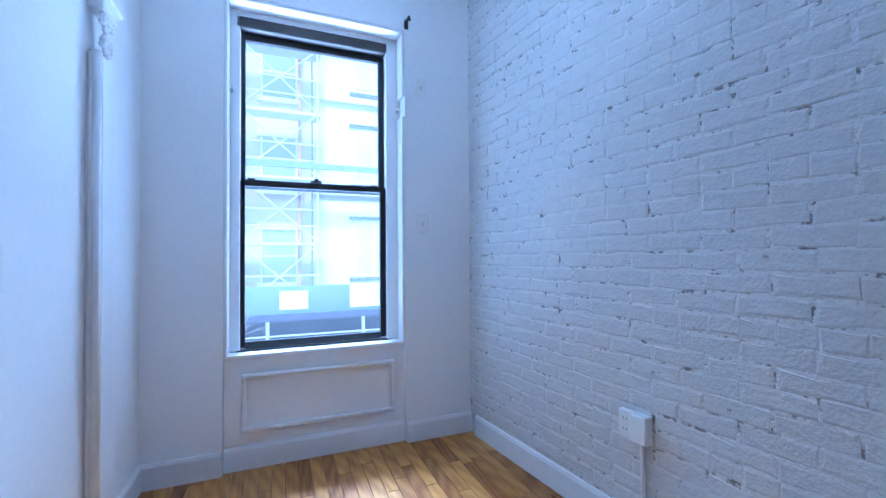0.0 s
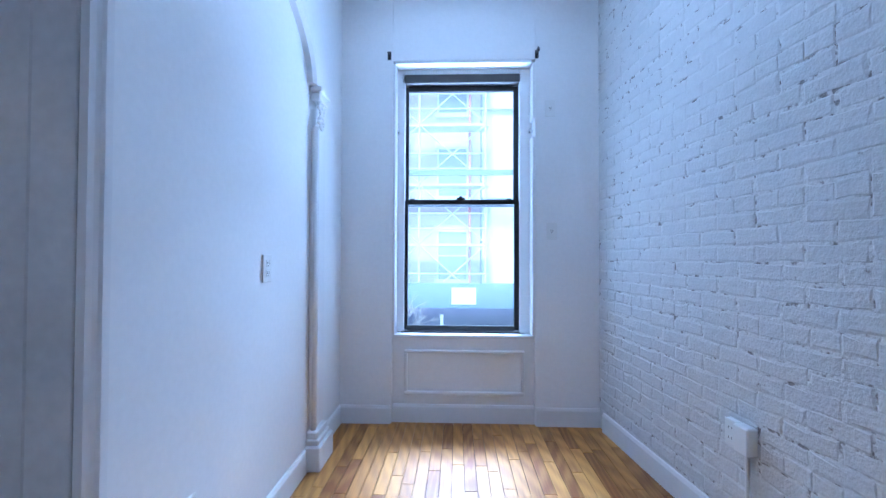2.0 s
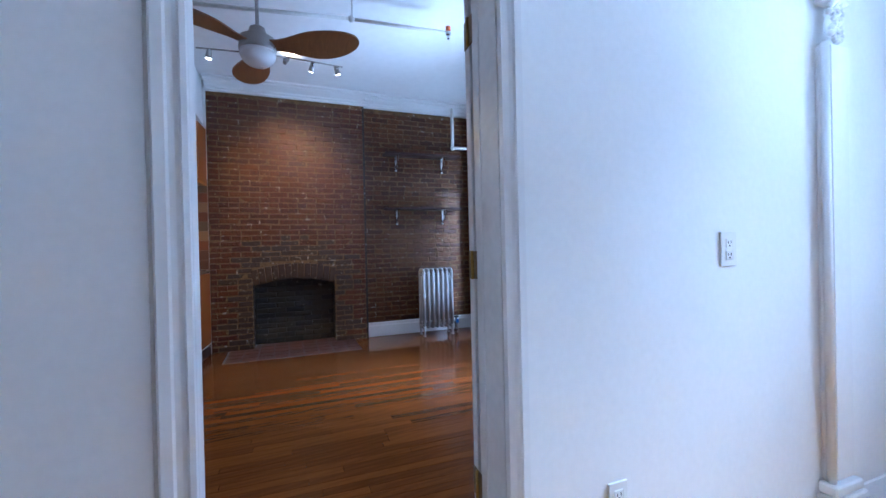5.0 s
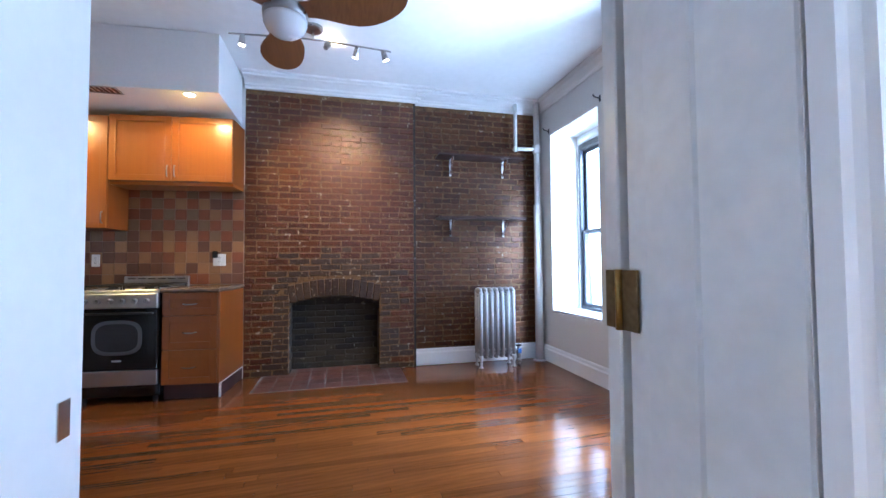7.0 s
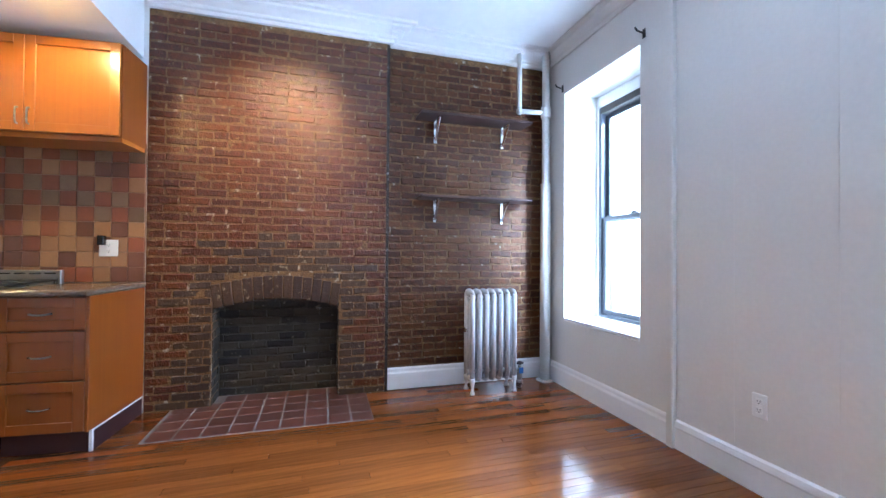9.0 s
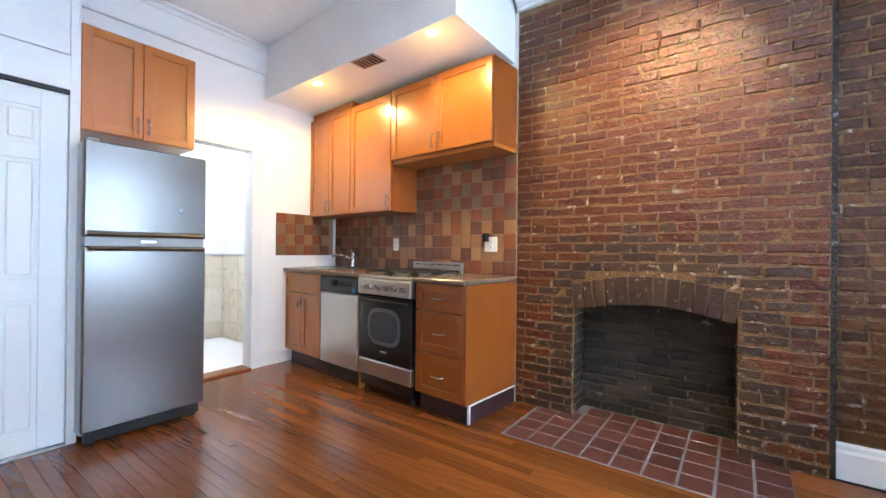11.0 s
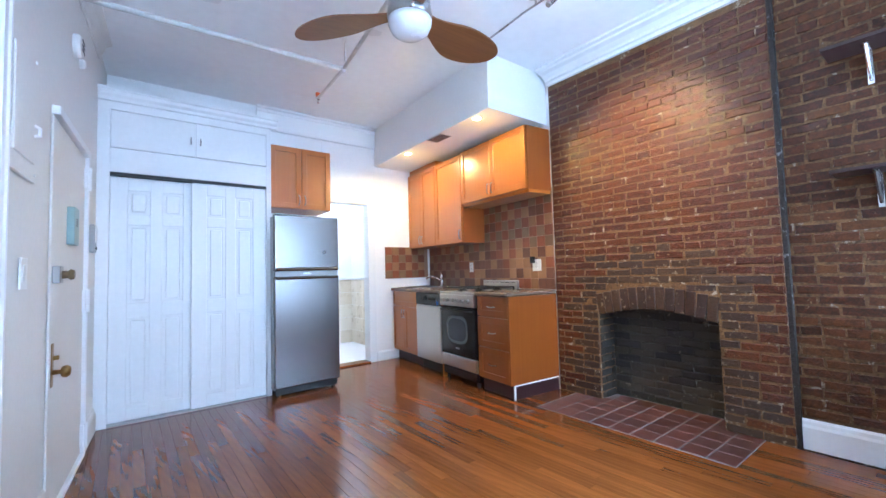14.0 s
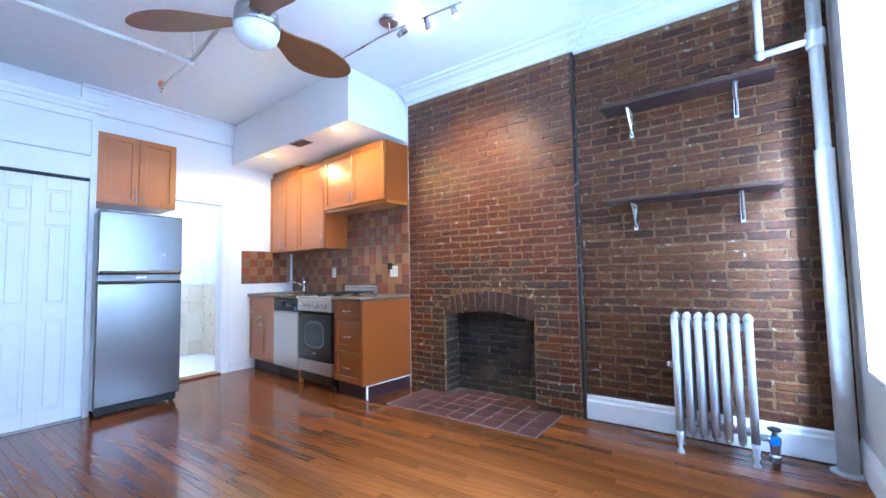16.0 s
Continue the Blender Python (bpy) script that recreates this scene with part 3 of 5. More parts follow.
moulding("baseboard_street_middle", [(0, 0), (0.016, 0), (0.016, 0.12), (0.02, 0.13), (0.012, 0.16), (0, 0.17)], 1.56, 2.35, pose(0, 0, 0), M_TRIM, "white moulded baseboard")
moulding("baseboard_street_near", BASE, -0.05, 1.55, pose(0, 0.012, 0), M_TRIM, "white baseboard under the window")
setting("trim_pilaster", boxes((2.35, 2.40, 0.0, 0.035, 0.0, 2.73), bevel=0.004), M_WALL_L, "narrow cream painted strip on the wall")
setting("trim_pilaster_near", boxes((1.40, 1.55, 0.0, 0.012, 0.17, 2.73), (1.415, 1.5, 0.0, 0.012, 0.0, 0.17), bevel=0.003), M_WALL_L, "shallow cream painted strip beside the window")
moulding("baseboard_entry", BASE, 0.0, 0.46, LEFT, M_WALL_L, "cream painted baseboard")
moulding("baseboard_entry_near", BASE, 1.42, 2.12, LEFT, M_WALL_L, "cream painted baseboard")
moulding("baseboard_bath", BASE_LOW, 0, 0.3, pose(3.42, 5.521, 0, 0, 0, 180), M_TRIM, "white baseboard")
moulding("baseboard_partition", BASE_LOW, 0, 1.15, pose(BED_X, 0.605, 0, 0, 0, 90), M_TRIM, "white baseboard")
moulding("baseboard_partition_end", BASE_LOW, 0, 0.40, pose(BED_X, -0.035, 0, 0, 0, 90), M_TRIM, "white baseboard")
moulding("baseboard_bed_left", BASE_LOW, -0.71, BED_X, pose(0, -0.05, 0), M_TRIM, "white baseboard")
moulding("baseboard_bed_right", BASE_LOW, -2.13, -1.695, pose(0, -0.05, 0), M_TRIM, "white baseboard")
moulding("baseboard_bed_window", BASE_LOW, -1.688, -0.717, pose(0, -0.085, 0), M_TRIM, "white baseboard under the window")
moulding("baseboard_brick", BASE_LOW, 0, 3.7, w_pb.matrix_basis @ pose(0, 0, 0), M_TRIM, "white moulded baseboard along the painted brick")


# ---- windows ----
def sash_window(name, m, x0, x1, z0, zm, z1, frame_material, label):
    """A double-hung window: x along the wall, y into the room, z0 and z1 the glass's ends, zm the meeting rail."""
    w = thing(name, m, label, "window", kind="structure")
    fw = 0.042
    part("window_frame", boxes((x0 - fw - 0.03, x0 - fw + 0.004, -0.09, 0.004, z0 - 0.06, z1 + 0.1), (x1 + fw - 0.004, x1 + fw + 0.03, -0.09, 0.004, z0 - 0.06, z1 + 0.1), bevel=0.003), frame_material, w)
    part("head", boxes((x0 - fw - 0.001, x1 + fw + 0.001, -0.09, 0.008, z1 + 0.04, z1 + 0.1), bevel=0.004), M_SASHW, w, "chipped dark painted window head")
    part("sill_rail", boxes((x0 - fw, x1 + fw, -0.09, 0.012, z0 - 0.065, z0 - 0.04), bevel=0.003), frame_material, w)
    for nm, a, b, y in (("upper_sash", zm + 0.012, z1, -0.05), ("lower_sash", z0, zm - 0.014, -0.012)):
        s = part(nm, boxes((x0 - fw, x0, y - 0.03, y, a - 0.03, b + 0.03), (x1, x1 + fw, y - 0.03, y, a - 0.03, b + 0.03),
                           (x0 - 0.0005, x1 + 0.0005, y - 0.03, y, b, b + 0.036), (x0 - 0.0005, x1 + 0.0005, y - 0.03, y, a - 0.036, a), bevel=0.002), frame_material, w)
        pane = part("pane", boxes((x0 - 0.004, x1 + 0.004, y - 0.018, y - 0.014, a - 0.004, b + 0.004)), M_GLASS, s)
        pane.visible_shadow = False
    c = (x0 + x1) / 2
    part("sash_lock", boxes((c - 0.03, c + 0.03, -0.035, 0.0, zm + 0.022, zm + 0.036), (c - 0.012, c + 0.012, -0.03, 0.004, zm + 0.034, zm + 0.046), bevel=0.003), frame_material, w)
    for xx in (x0 + 0.02, x1 - 0.05):
        part("tilt_latch", boxes((xx, xx + 0.035, -0.03, -0.008, zm + 0.020, zm + 0.030), bevel=0.002), frame_material, w)
    return w


sash_window("window_1", pose(0, -0.163, 0), -1.565, -0.808, 0.645, 1.52, 2.337, M_SASH, "black double-hung sash window with chipped white surround")
for nm, cx, z0 in (("window_2", 3.09, 0.60), ("window_3", 0.97, 0.595)):
    sash_window(nm, pose(0, -0.335, 0), cx - 0.34, cx + 0.34, z0 + 0.06, 1.45 if cx > 2 else 1.49, 2.34, M_SASHG, "dark grey double-hung window in a deep white reveal")
    setting("trim_window_sill", boxes((cx - 0.44, cx + 0.44, -0.333, -0.002, z0 - 0.03, z0 - 0.01), bevel=0.002), M_TRIM, "white painted window sill")
    setting("trim_window_stop", boxes((cx - 0.44, cx - 0.41, -0.425, -0.335, z0 - 0.01, 2.54), (cx + 0.41, cx + 0.44, -0.425, -0.335, z0 - 0.01, 2.54), (cx - 0.409, cx + 0.409, -0.425, -0.335, 2.44, 2.54)), M_TRIM, "white window reveal")
# white casing, sill and panel of the bedroom window
setting("trim_window_casing", boxes((-0.785, -0.716, -0.25, -0.155, 0.60, 2.484), (-1.689, -1.60, -0.25, -0.155, 0.60, 2.484), (-1.599, -0.786, -0.25, -0.155, 2.437, 2.484), bevel=0.003), M_TRIM, "chipped white window surround")
setting("trim_window_bead", boxes((-0.735, -0.7155, -0.155, -0.052, 0.60, 2.465), (-1.6895, -1.67, -0.155, -0.052, 0.60, 1.96), (-1.6895, -1.67, -0.155, -0.052, 2.08, 2.465), (-1.6695, -0.7355, -0.155, -0.052, 2.467, 2.4845), bevel=0.003), M_TRIM, "white painted window beads")
setting("trim_window_stool", boxes((-1.6888, -0.7162, -0.25, -0.073, 0.5755, 0.597), bevel=0.003), M_TRIM, "white painted window sill with chipped edge")
setting("trim_apron_panel", boxes((-1.62, -0.80, -0.084, -0.060, 0.475, 0.495), (-1.62, -0.80, -0.084, -0.060, 0.19, 0.215), (-0.822, -0.80, -0.084, -0.060, 0.2155, 0.4745), (-1.62, -1.598, -0.084, -0.060, 0.2155, 0.4745), bevel=0.005), M_TRIM, "white panel moulding under the window")

# arched moulding on the partition
arch = bmesh.new()
yc, sa, sb, zs = 1.66, 1.10, 0.50, 2.06
prof = [(-0.045, 0.0), (-0.045, 0.03), (-0.02, 0.045), (0.015, 0.045), (0.03, 0.02), (0.045, 0.018), (0.045, 0.0)]
rings = []
for k in range(41):
    a = math.pi * k / 40
    cy, cz = -math.cos(a), math.sin(a)
    nrm = Vector((0, cy / sa, cz / sb)).normalized()
    p = Vector((BED_X, yc + sa * cy, zs + sb * cz))
    rings.append([arch.verts.new(p + nrm * u + Vector((-v, 0, 0))) for u, v in prof])
for p, q in zip(rings, rings[1:]):
    for i in range(len(prof)):
        j = (i + 1) % len(prof)
        arch.faces.new((p[i], p[j], q[j], q[i]))
arch.faces.new(rings[0]), arch.faces.new(rings[-1][::-1])
bmesh.ops.recalc_face_normals(arch, faces=arch.faces)
setting("trim_arch", arch, M_TRIM, "white arched plaster moulding", smooth=False)
col = thing("pilaster", pose(BED_X, 0.50, 0), "white plaster pilaster with scrolled capital under the arch", "pilaster", kind="structure")
part("base", boxes((-0.085, 0, -0.13, 0.10, 0.0, 0.13), (-0.07, 0, -0.11, 0.085, 0.1301, 0.16), (-0.06, 0, -0.10, 0.075, 0.1601, 0.20), bevel=0.006), M_TRIM, col)
part("shaft", boxes((-0.042, 0, -0.085, 0.040, 0.2, 1.84), (-0.028, 0, 0.040, 0.056, 0.2, 1.84), bevel=0.011), M_TRIM, col)
part("bead", rod(bmesh.new(), (-0.030, 0.046, 0.2), (-0.030, 0.046, 1.84), 0.014, seg=14), M_TRIM, col, smooth=True)
cap = boxes((-0.065, 0, -0.10, 0.065, 2.03, 2.06), (-0.05, 0, -0.085, 0.05, 1.99, 2.03), bevel=0.005)
part("abacus", cap, M_TRIM, col)
for z, r in ((1.955, 0.046), (1.875, 0.040)):
    sc = bmesh.new()
    for q in range(22):
        a, rr = q * 0.55, r * (1 - q / 26)
        ball(sc, (-0.038, -0.015 + rr * math.cos(a), z + rr * math.sin(a)), 0.013 * (1 - q / 40), u=8, v=6)
    part("scroll", sc, M_TRIM, col, smooth=True)


# ---- doorway ----
def casing(name, m, w, h, material, label):
    """A moulded door casing: x across the opening, y out of the wall."""
    c = thing(name, m, label, "door frame", kind="structure")
    P = [(0, 0), (0.0, 0.020), (0.010, 0.022), (0.016, 0.012), (0.024, 0.013), (0.034, 0.017), (0.038, 0.024), (0.058, 0.024), (0.062, 0.017), (0.068, 0.0)]
    for s, x in ((-1, 0.0), (1, w)):
        bm = bmesh.new()
        a = [bm.verts.new((x + s * u, v, 0.0)) for u, v in P]
        b = [bm.verts.new((x + s * u, v, h + u)) for u, v in P]
        for i in range(len(P)):
            j = (i + 1) % len(P)
            bm.faces.new((a[i], a[j], b[j], b[i]))
        bm.faces.new(a), bm.faces.new(b)
        bmesh.ops.recalc_face_normals(bm, faces=bm.faces)
        part("upright", bm, material, c)
    bm = bmesh.new()
    a = [bm.verts.new((-u, v, h + u)) for u, v in P]
    b = [bm.verts.new((w + u, v, h + u)) for u, v in P]
    for i in range(len(P)):
        j = (i + 1) % len(P)
        bm.faces.new((a[i], a[j], b[j], b[i]))
    bmesh.ops.recalc_face_normals(bm, faces=bm.faces)
    part("head", bm, material, c)
    return c


casing("door_casing_bedroom", pose(BED_X - 0.001, 1.905, 0, 0, 0, 90), 2.60 - 1.905, DOOR_TOP - 0.04, M_TRIM, "white moulded door casing")
# jambs of the doorway, with stops
J = thing("door_frame", pose(0, 0, 0), "white painted door jamb with moulded stop", "door frame", kind="structure")
part("jamb", boxes((-0.254, -0.05, DOOR_S + 0.001, DOOR_S + 0.03, 0, DOOR_TOP - 0.001), bevel=0.002), M_GREYTRIM, J)
part("stop", boxes((BED_X + 0.001, -0.25, 1.9005, 1.905, 0, DOOR_TOP - 0.03), (-0.2545, -0.25, DOOR_S + 0.03, 1.9004, 0, DOOR_TOP - 0.03), (-0.2499, -0.13, DOOR_S + 0.03, 1.868, 0, DOOR_TOP - 0.03), bevel=0.006), M_GREYTRIM, J)
part("jamb", boxes((-0.30, 0.215, DOOR_N - 0.03, DOOR_N - 0.001, 0, DOOR_TOP - 0.001), (BED_X + 0.001, -0.30, 2.60, 2.6045, 0, DOOR_TOP - 0.001), (-0.3045, -0.30, 2.6046, DOOR_N - 0.031, 0, DOOR_TOP - 0.001), bevel=0.002), M_TRIM, J)
part("jamb", boxes((BED_X, -0.05, DOOR_S + 0.03, DOOR_N - 0.03, DOOR_TOP - 0.03, DOOR_TOP - 0.001), bevel=0.002), M_TRIM, J)
part("strike_plate", boxes((0.15, 0.18, DOOR_N - 0.033, DOOR_N - 0.0295, 0.84, 0.90), bevel=0.001), M_CHROME, J, "steel strike plate")
# the open bedroom door lies back against the wall
D = thing("door_2", pose(-0.035, DOOR_S + 0.031, 0, 0, 0, -93.2), "white panelled bedroom door folded right open", "door", kind="structure")
part("leaf", boxes((0.0, 0.78, 0.006, 0.044, 0.012, DOOR_TOP - 0.035), bevel=0.003), M_GREYTRIM, D)
for z in (0.30, 1.05, 1.84):
    H = part("hinge", boxes((-0.003, 0.0, 0.008, 0.04, z - 0.047, z + 0.047), bevel=0.0), M_BRONZE, D, "dark brass hinge")
    part("knuckle", rod(bmesh.new(), (-0.006, 0.0, z - 0.048), (-0.006, 0.0, z + 0.048), 0.006), M_BRASS, H, smooth=True)
    part("leaf_plate", boxes((-0.004, 0.0, -0.042, -0.002, z - 0.047, z + 0.047)), M_BRONZE, H)
cs = thing("door_casing_living", LEFT @ pose(2.175, 0, 0), "white moulded door casing", "door frame", kind="structure")
bm = bmesh.new()
P = [(0, 0), (0.0, 0.024), (0.03, 0.024), (0.04, 0.014), (0.07, 0.016), (0.08, 0.022), (0.105, 0.02), (0.11, 0.0)]
a = [bm.verts.new((-u, v, 0)) for u, v in P]
b = [bm.verts.new((-u, v, DOOR_TOP + 0.1)) for u, v in P]
for i in range(len(P)):
    bm.faces.new((a[i], a[(i + 1) % len(P)], b[(i + 1) % len(P)], b[i]))
bm.faces.new(a), bm.faces.new(b)
bmesh.ops.recalc_face_normals(bm, faces=bm.faces)
part("upright", bm, M_TRIM, cs)


# ---- kitchen ----
def shaker(name, x0, x1, z0, z1, y, parent, handle="", veneer=M_CAB):
    """A framed cabinet front with a sunk panel; y is its face."""
    r = 0.055
    d = part(name, boxes((x0, x0 + r, y - 0.02, y, z0, z1), (x1 - r, x1, y - 0.02, y, z0, z1), (x0 + r, x1 - r, y - 0.02, y, z1 - r, z1), (x0 + r, x1 - r, y - 0.02, y, z0, z0 + r), bevel=0.002), veneer, parent)
    part("panel", boxes((x0 + r - 0.003, x1 - r + 0.003, y - 0.018, y - 0.011, z0 + r - 0.003, z1 - r + 0.003)), veneer, d)
    if handle:
        if handle == "flat":
            c, z = (x0 + x1) / 2, (z0 + z1) / 2
            pts = [(c - 0.05, y, z), (c - 0.046, y + 0.016, z), (c - 0.02, y + 0.024, z - 0.004), (c + 0.02, y + 0.024, z - 0.004), (c + 0.046, y + 0.016, z), (c + 0.05, y, z)]
        else:
            x = x0 + 0.028 if "0" in handle else x1 - 0.028
            z = z0 + 0.09 if "low" in handle else z1 - 0.09
            pts = [(x, y, z - 0.05), (x, y + 0.016, z - 0.046), (x - 0.003, y + 0.024, z - 0.02), (x - 0.003, y + 0.024, z + 0.02), (x, y + 0.016, z + 0.046), (x, y, z + 0.05)]
        part("handle", tube(bmesh.new(), pts, 0.005, 8), M_NICKEL, d, "brushed nickel bow handle", smooth=True)
    return d


# base units; x runs along the wall from the chimney
u = thing("drawer_unit", KIT, "honey maple base cabinet with three drawers", "cabinet", "base cabinets")
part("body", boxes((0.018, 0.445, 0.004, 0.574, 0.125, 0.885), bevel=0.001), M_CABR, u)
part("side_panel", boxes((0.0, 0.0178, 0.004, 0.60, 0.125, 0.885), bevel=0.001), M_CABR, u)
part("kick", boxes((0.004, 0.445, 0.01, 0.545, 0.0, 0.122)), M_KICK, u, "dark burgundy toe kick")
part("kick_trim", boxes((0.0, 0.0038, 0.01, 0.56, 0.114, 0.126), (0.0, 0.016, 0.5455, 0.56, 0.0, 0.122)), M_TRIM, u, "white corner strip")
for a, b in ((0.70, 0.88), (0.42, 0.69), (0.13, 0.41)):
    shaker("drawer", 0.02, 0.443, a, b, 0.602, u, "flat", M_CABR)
u = thing("sink_unit", KIT @ pose(1.64, 0, 0), "honey maple sink cabinet with two doors", "cabinet", "base cabinets")
part("body", boxes((0.0, 0.66, 0.004, 0.574, 0.125, 0.885), bevel=0.001), M_CAB, u)
part("kick", boxes((0.0, 0.66, 0.01, 0.53, 0.0, 0.122)), M_KICK, u, "dark burgundy toe kick")
shaker("false_drawer", 0.004, 0.656, 0.70, 0.88, 0.602, u)
shaker("door", 0.004, 0.328, 0.13, 0.69, 0.602, u, "high1")
shaker("door", 0.332, 0.656, 0.13, 0.69, 0.602, u, "high0")
# stove
s = thing("gas_stove", KIT @ pose(0.462, 0, 0), "stainless steel gas stove with black oven door", "stove")
W = 0.60
part("body", boxes((0.0, W, 0.02, 0.585, 0.05, 0.885), bevel=0.003), M_BLACK, s)
part("cooktop", boxes((-0.004, W + 0.004, 0.06, 0.625, 0.886, 0.912), bevel=0.006), M_STEEL, s, "stainless steel cooktop")
part("control_panel", boxes((0.0, W, 0.5855, 0.635, 0.765, 0.885), bevel=0.008), M_STEEL, s, "stainless steel control panel")
for k in range(6):
    kn = part("knob", rod(bmesh.new(), (0.075 + k * 0.09, 0.632, 0.825), (0.075 + k * 0.09, 0.662, 0.825), 0.021, 0.018, 16), M_NICKEL, s, smooth=False)
    part("pointer", boxes((0.0735 + k * 0.09, 0.0765 + k * 0.09, 0.6625, 0.664, 0.826, 0.842)), M_BLACK, kn)
d = part("oven_door", boxes((0.005, W - 0.005, 0.5855, 0.622, 0.27, 0.755), bevel=0.006), M_BLACK, s, "black glass oven door")
part("handle", tube(bmesh.new(), [(0.04, 0.62, 0.725), (0.045, 0.65, 0.728), (W - 0.045, 0.65, 0.728), (W - 0.04, 0.62, 0.725)], 0.009), M_BLACKM, d, "black bar handle", smooth=True)


def rounded(cx, cz, hw, hh, y0, y1, power=3.2, seg=40):
    bm = bmesh.new()
    rows = []
    for y in (y0, y1):
        rows.append([bm.verts.new((cx + hw * math.copysign(abs(math.cos(t)) ** (2 / power), math.cos(t)), y, cz + hh * math.copysign(abs(math.sin(t)) ** (2 / power), math.sin(t))))
                     for t in [2 * math.pi * k / seg for k in range(seg)]])
    for k in range(seg):
        bm.faces.new((rows[0][k], rows[0][(k + 1) % seg], rows[1][(k + 1) % seg], rows[1][k]))
    bm.faces.new(rows[0]), bm.faces.new(rows[1])
    bmesh.ops.recalc_face_normals(bm, faces=bm.faces)
    return bm


part("window_rim", rounded(W / 2, 0.53, 0.185, 0.14, 0.6221, 0.6245), M_RIM, d, "grey rounded oven window rim")
part("window", rounded(W / 2, 0.53, 0.155, 0.112, 0.6246, 0.626), M_OVENGLASS, d)
part("maker_mark", boxes((W / 2 - 0.035, W / 2 + 0.035, 0.6222, 0.6235, 0.338, 0.352)), M_GREYPL, d)
part("drawer_front", boxes((0.005, W - 0.005, 0.5855, 0.622, 0.145, 0.262), bevel=0.004), M_STEEL, s, "stainless steel drawer front")
part("plinth", boxes((0.01, W - 0.01, 0.5855, 0.605, 0.055, 0.14), bevel=0.003), M_BLACK, s)
for xx in (0.04, W - 0.04):
    for yy in (0.06, 0.56):
        part("foot", rod(bmesh.new(), (xx, yy, 0.0), (xx, yy, 0.05), 0.018), M_BLACKM, s)
bk = part("backguard", boxes((0.02, W - 0.02, 0.012, 0.045, 0.886, 1.01), bevel=0.004), M_STEEL, s, "stainless steel backguard with vents")
for k in range(6):
    part("vent_slot", boxes((0.05 + k * 0.086, 0.115 + k * 0.086, 0.0452, 0.0468, 0.984, 0.992)), M_BLACK, bk)
for cx in (0.16, 0.44):
    for cy in (0.20, 0.44):
        bn = part("burner", lathe(bmesh.new(), [(0.055, 0.912), (0.055, 0.918), (0.034, 0.92), (0.034, 0.93), (0.0255, 0.934)], (cx, cy, 0)), M_BLACKM, s, smooth=False)
for x0 in (0.02, 0.305):
    g = bmesh.new()
    for yy in (0.09, 0.20, 0.32, 0.44, 0.56):
        box(g, x0, x0 + 0.275, yy - 0.005, yy + 0.005, 0.938, 0.95, 0.002)
    for xx in (x0, x0 + 0.1375, x0 + 0.275):
        box(g, xx - 0.005, xx + 0.005, 0.085, 0.565, 0.9385, 0.9495, 0.002)
    for xx in (x0 + 0.004, x0 + 0.27):
        for yy in (0.09, 0.56):
            box(g, xx - 0.005, xx + 0.005, yy - 0.005, yy + 0.005, 0.912, 0.939)
    part("pan_grate", g, M_BLACKM, s, "black cast iron pan grate")
part("filler_strip", boxes((W + 0.008, W + 0.022, 0.3, 0.60, 0.0, 0.885)), M_CAB, s)
# dishwasher
s = thing("dishwasher", KIT @ pose(1.09, 0, 0), "stainless steel dishwasher with black control strip", "dishwasher")
part("body", boxes((0.004, 0.54, 0.03, 0.575, 0.09, 0.88)), M_BLACKM, s)
part("door", boxes((0.004, 0.54, 0.5755, 0.61, 0.125, 0.74), bevel=0.008), M_STEEL, s, "brushed steel door")
part("control_panel", boxes((0.004, 0.54, 0.5755, 0.612, 0.745, 0.88), bevel=0.006), M_BLACK, s, "black control strip")
part("dial", rod(bmesh.new(), (0.33, 0.612, 0.82), (0.33, 0.628, 0.82), 0.026), M_BLACKM, s)
part("latch", boxes((0.10, 0.24, 0.612, 0.622, 0.80, 0.83), bevel=0.004), M_BLACKM, s)
part("sticker", boxes((0.035, 0.075, 0.6121, 0.613, 0.755, 0.795)), M_BLUEPL, s, "small blue sticker")
part("kick", boxes((0.004, 0.54, 0.50, 0.53, 0.0, 0.088)), M_BLACKM, s)
# worktop in two lengths with the stove between, basin and tap
for a, b in ((-0.012, 0.452), (1.075, 2.305)):
    t = thing("worktop", KIT, "brown speckled granite worktop with rounded edge", "worktop", "worktops")
    if a < 0:
        part("slab", boxes((a, b, 0.004, 0.635, 0.886, 0.922), bevel=0.010), M_COUNTER, t)
    else:
        part("slab", boxes((a, 1.72, 0.004, 0.635, 0.886, 0.922), (2.22, b, 0.004, 0.635, 0.886, 0.922), (1.7201, 2.2199, 0.004, 0.10, 0.886, 0.922), (1.7201, 2.2199, 0.52, 0.635, 0.886, 0.922), bevel=0.006), M_COUNTER, t)
t = thing("kitchen_sink", KIT @ pose(1.72, 0, 0), "stainless steel sink let into the worktop", "sink")
part("rim", boxes((-0.012, 0.512, 0.09, 0.103, 0.9225, 0.928), (-0.012, 0.512, 0.517, 0.53, 0.9225, 0.928), (-0.012, 0.002, 0.1031, 0.5169, 0.9225, 0.928), (0.498, 0.512, 0.1031, 0.5169, 0.9225, 0.928), bevel=0.002), M_CHROME, t)
part("basin", boxes((0.002, 0.498, 0.103, 0.517, 0.74, 0.745), (0.002, 0.006, 0.103, 0.517, 0.745, 0.922), (0.494, 0.498, 0.103, 0.517, 0.745, 0.922), (0.0061, 0.4939, 0.103, 0.107, 0.745, 0.922), (0.0061, 0.4939, 0.513, 0.517, 0.745, 0.922)), M_STEEL, t)
t = thing("tap", KIT @ pose(1.90, 0.06, 0.9225), "chrome single-lever kitchen tap", "tap")
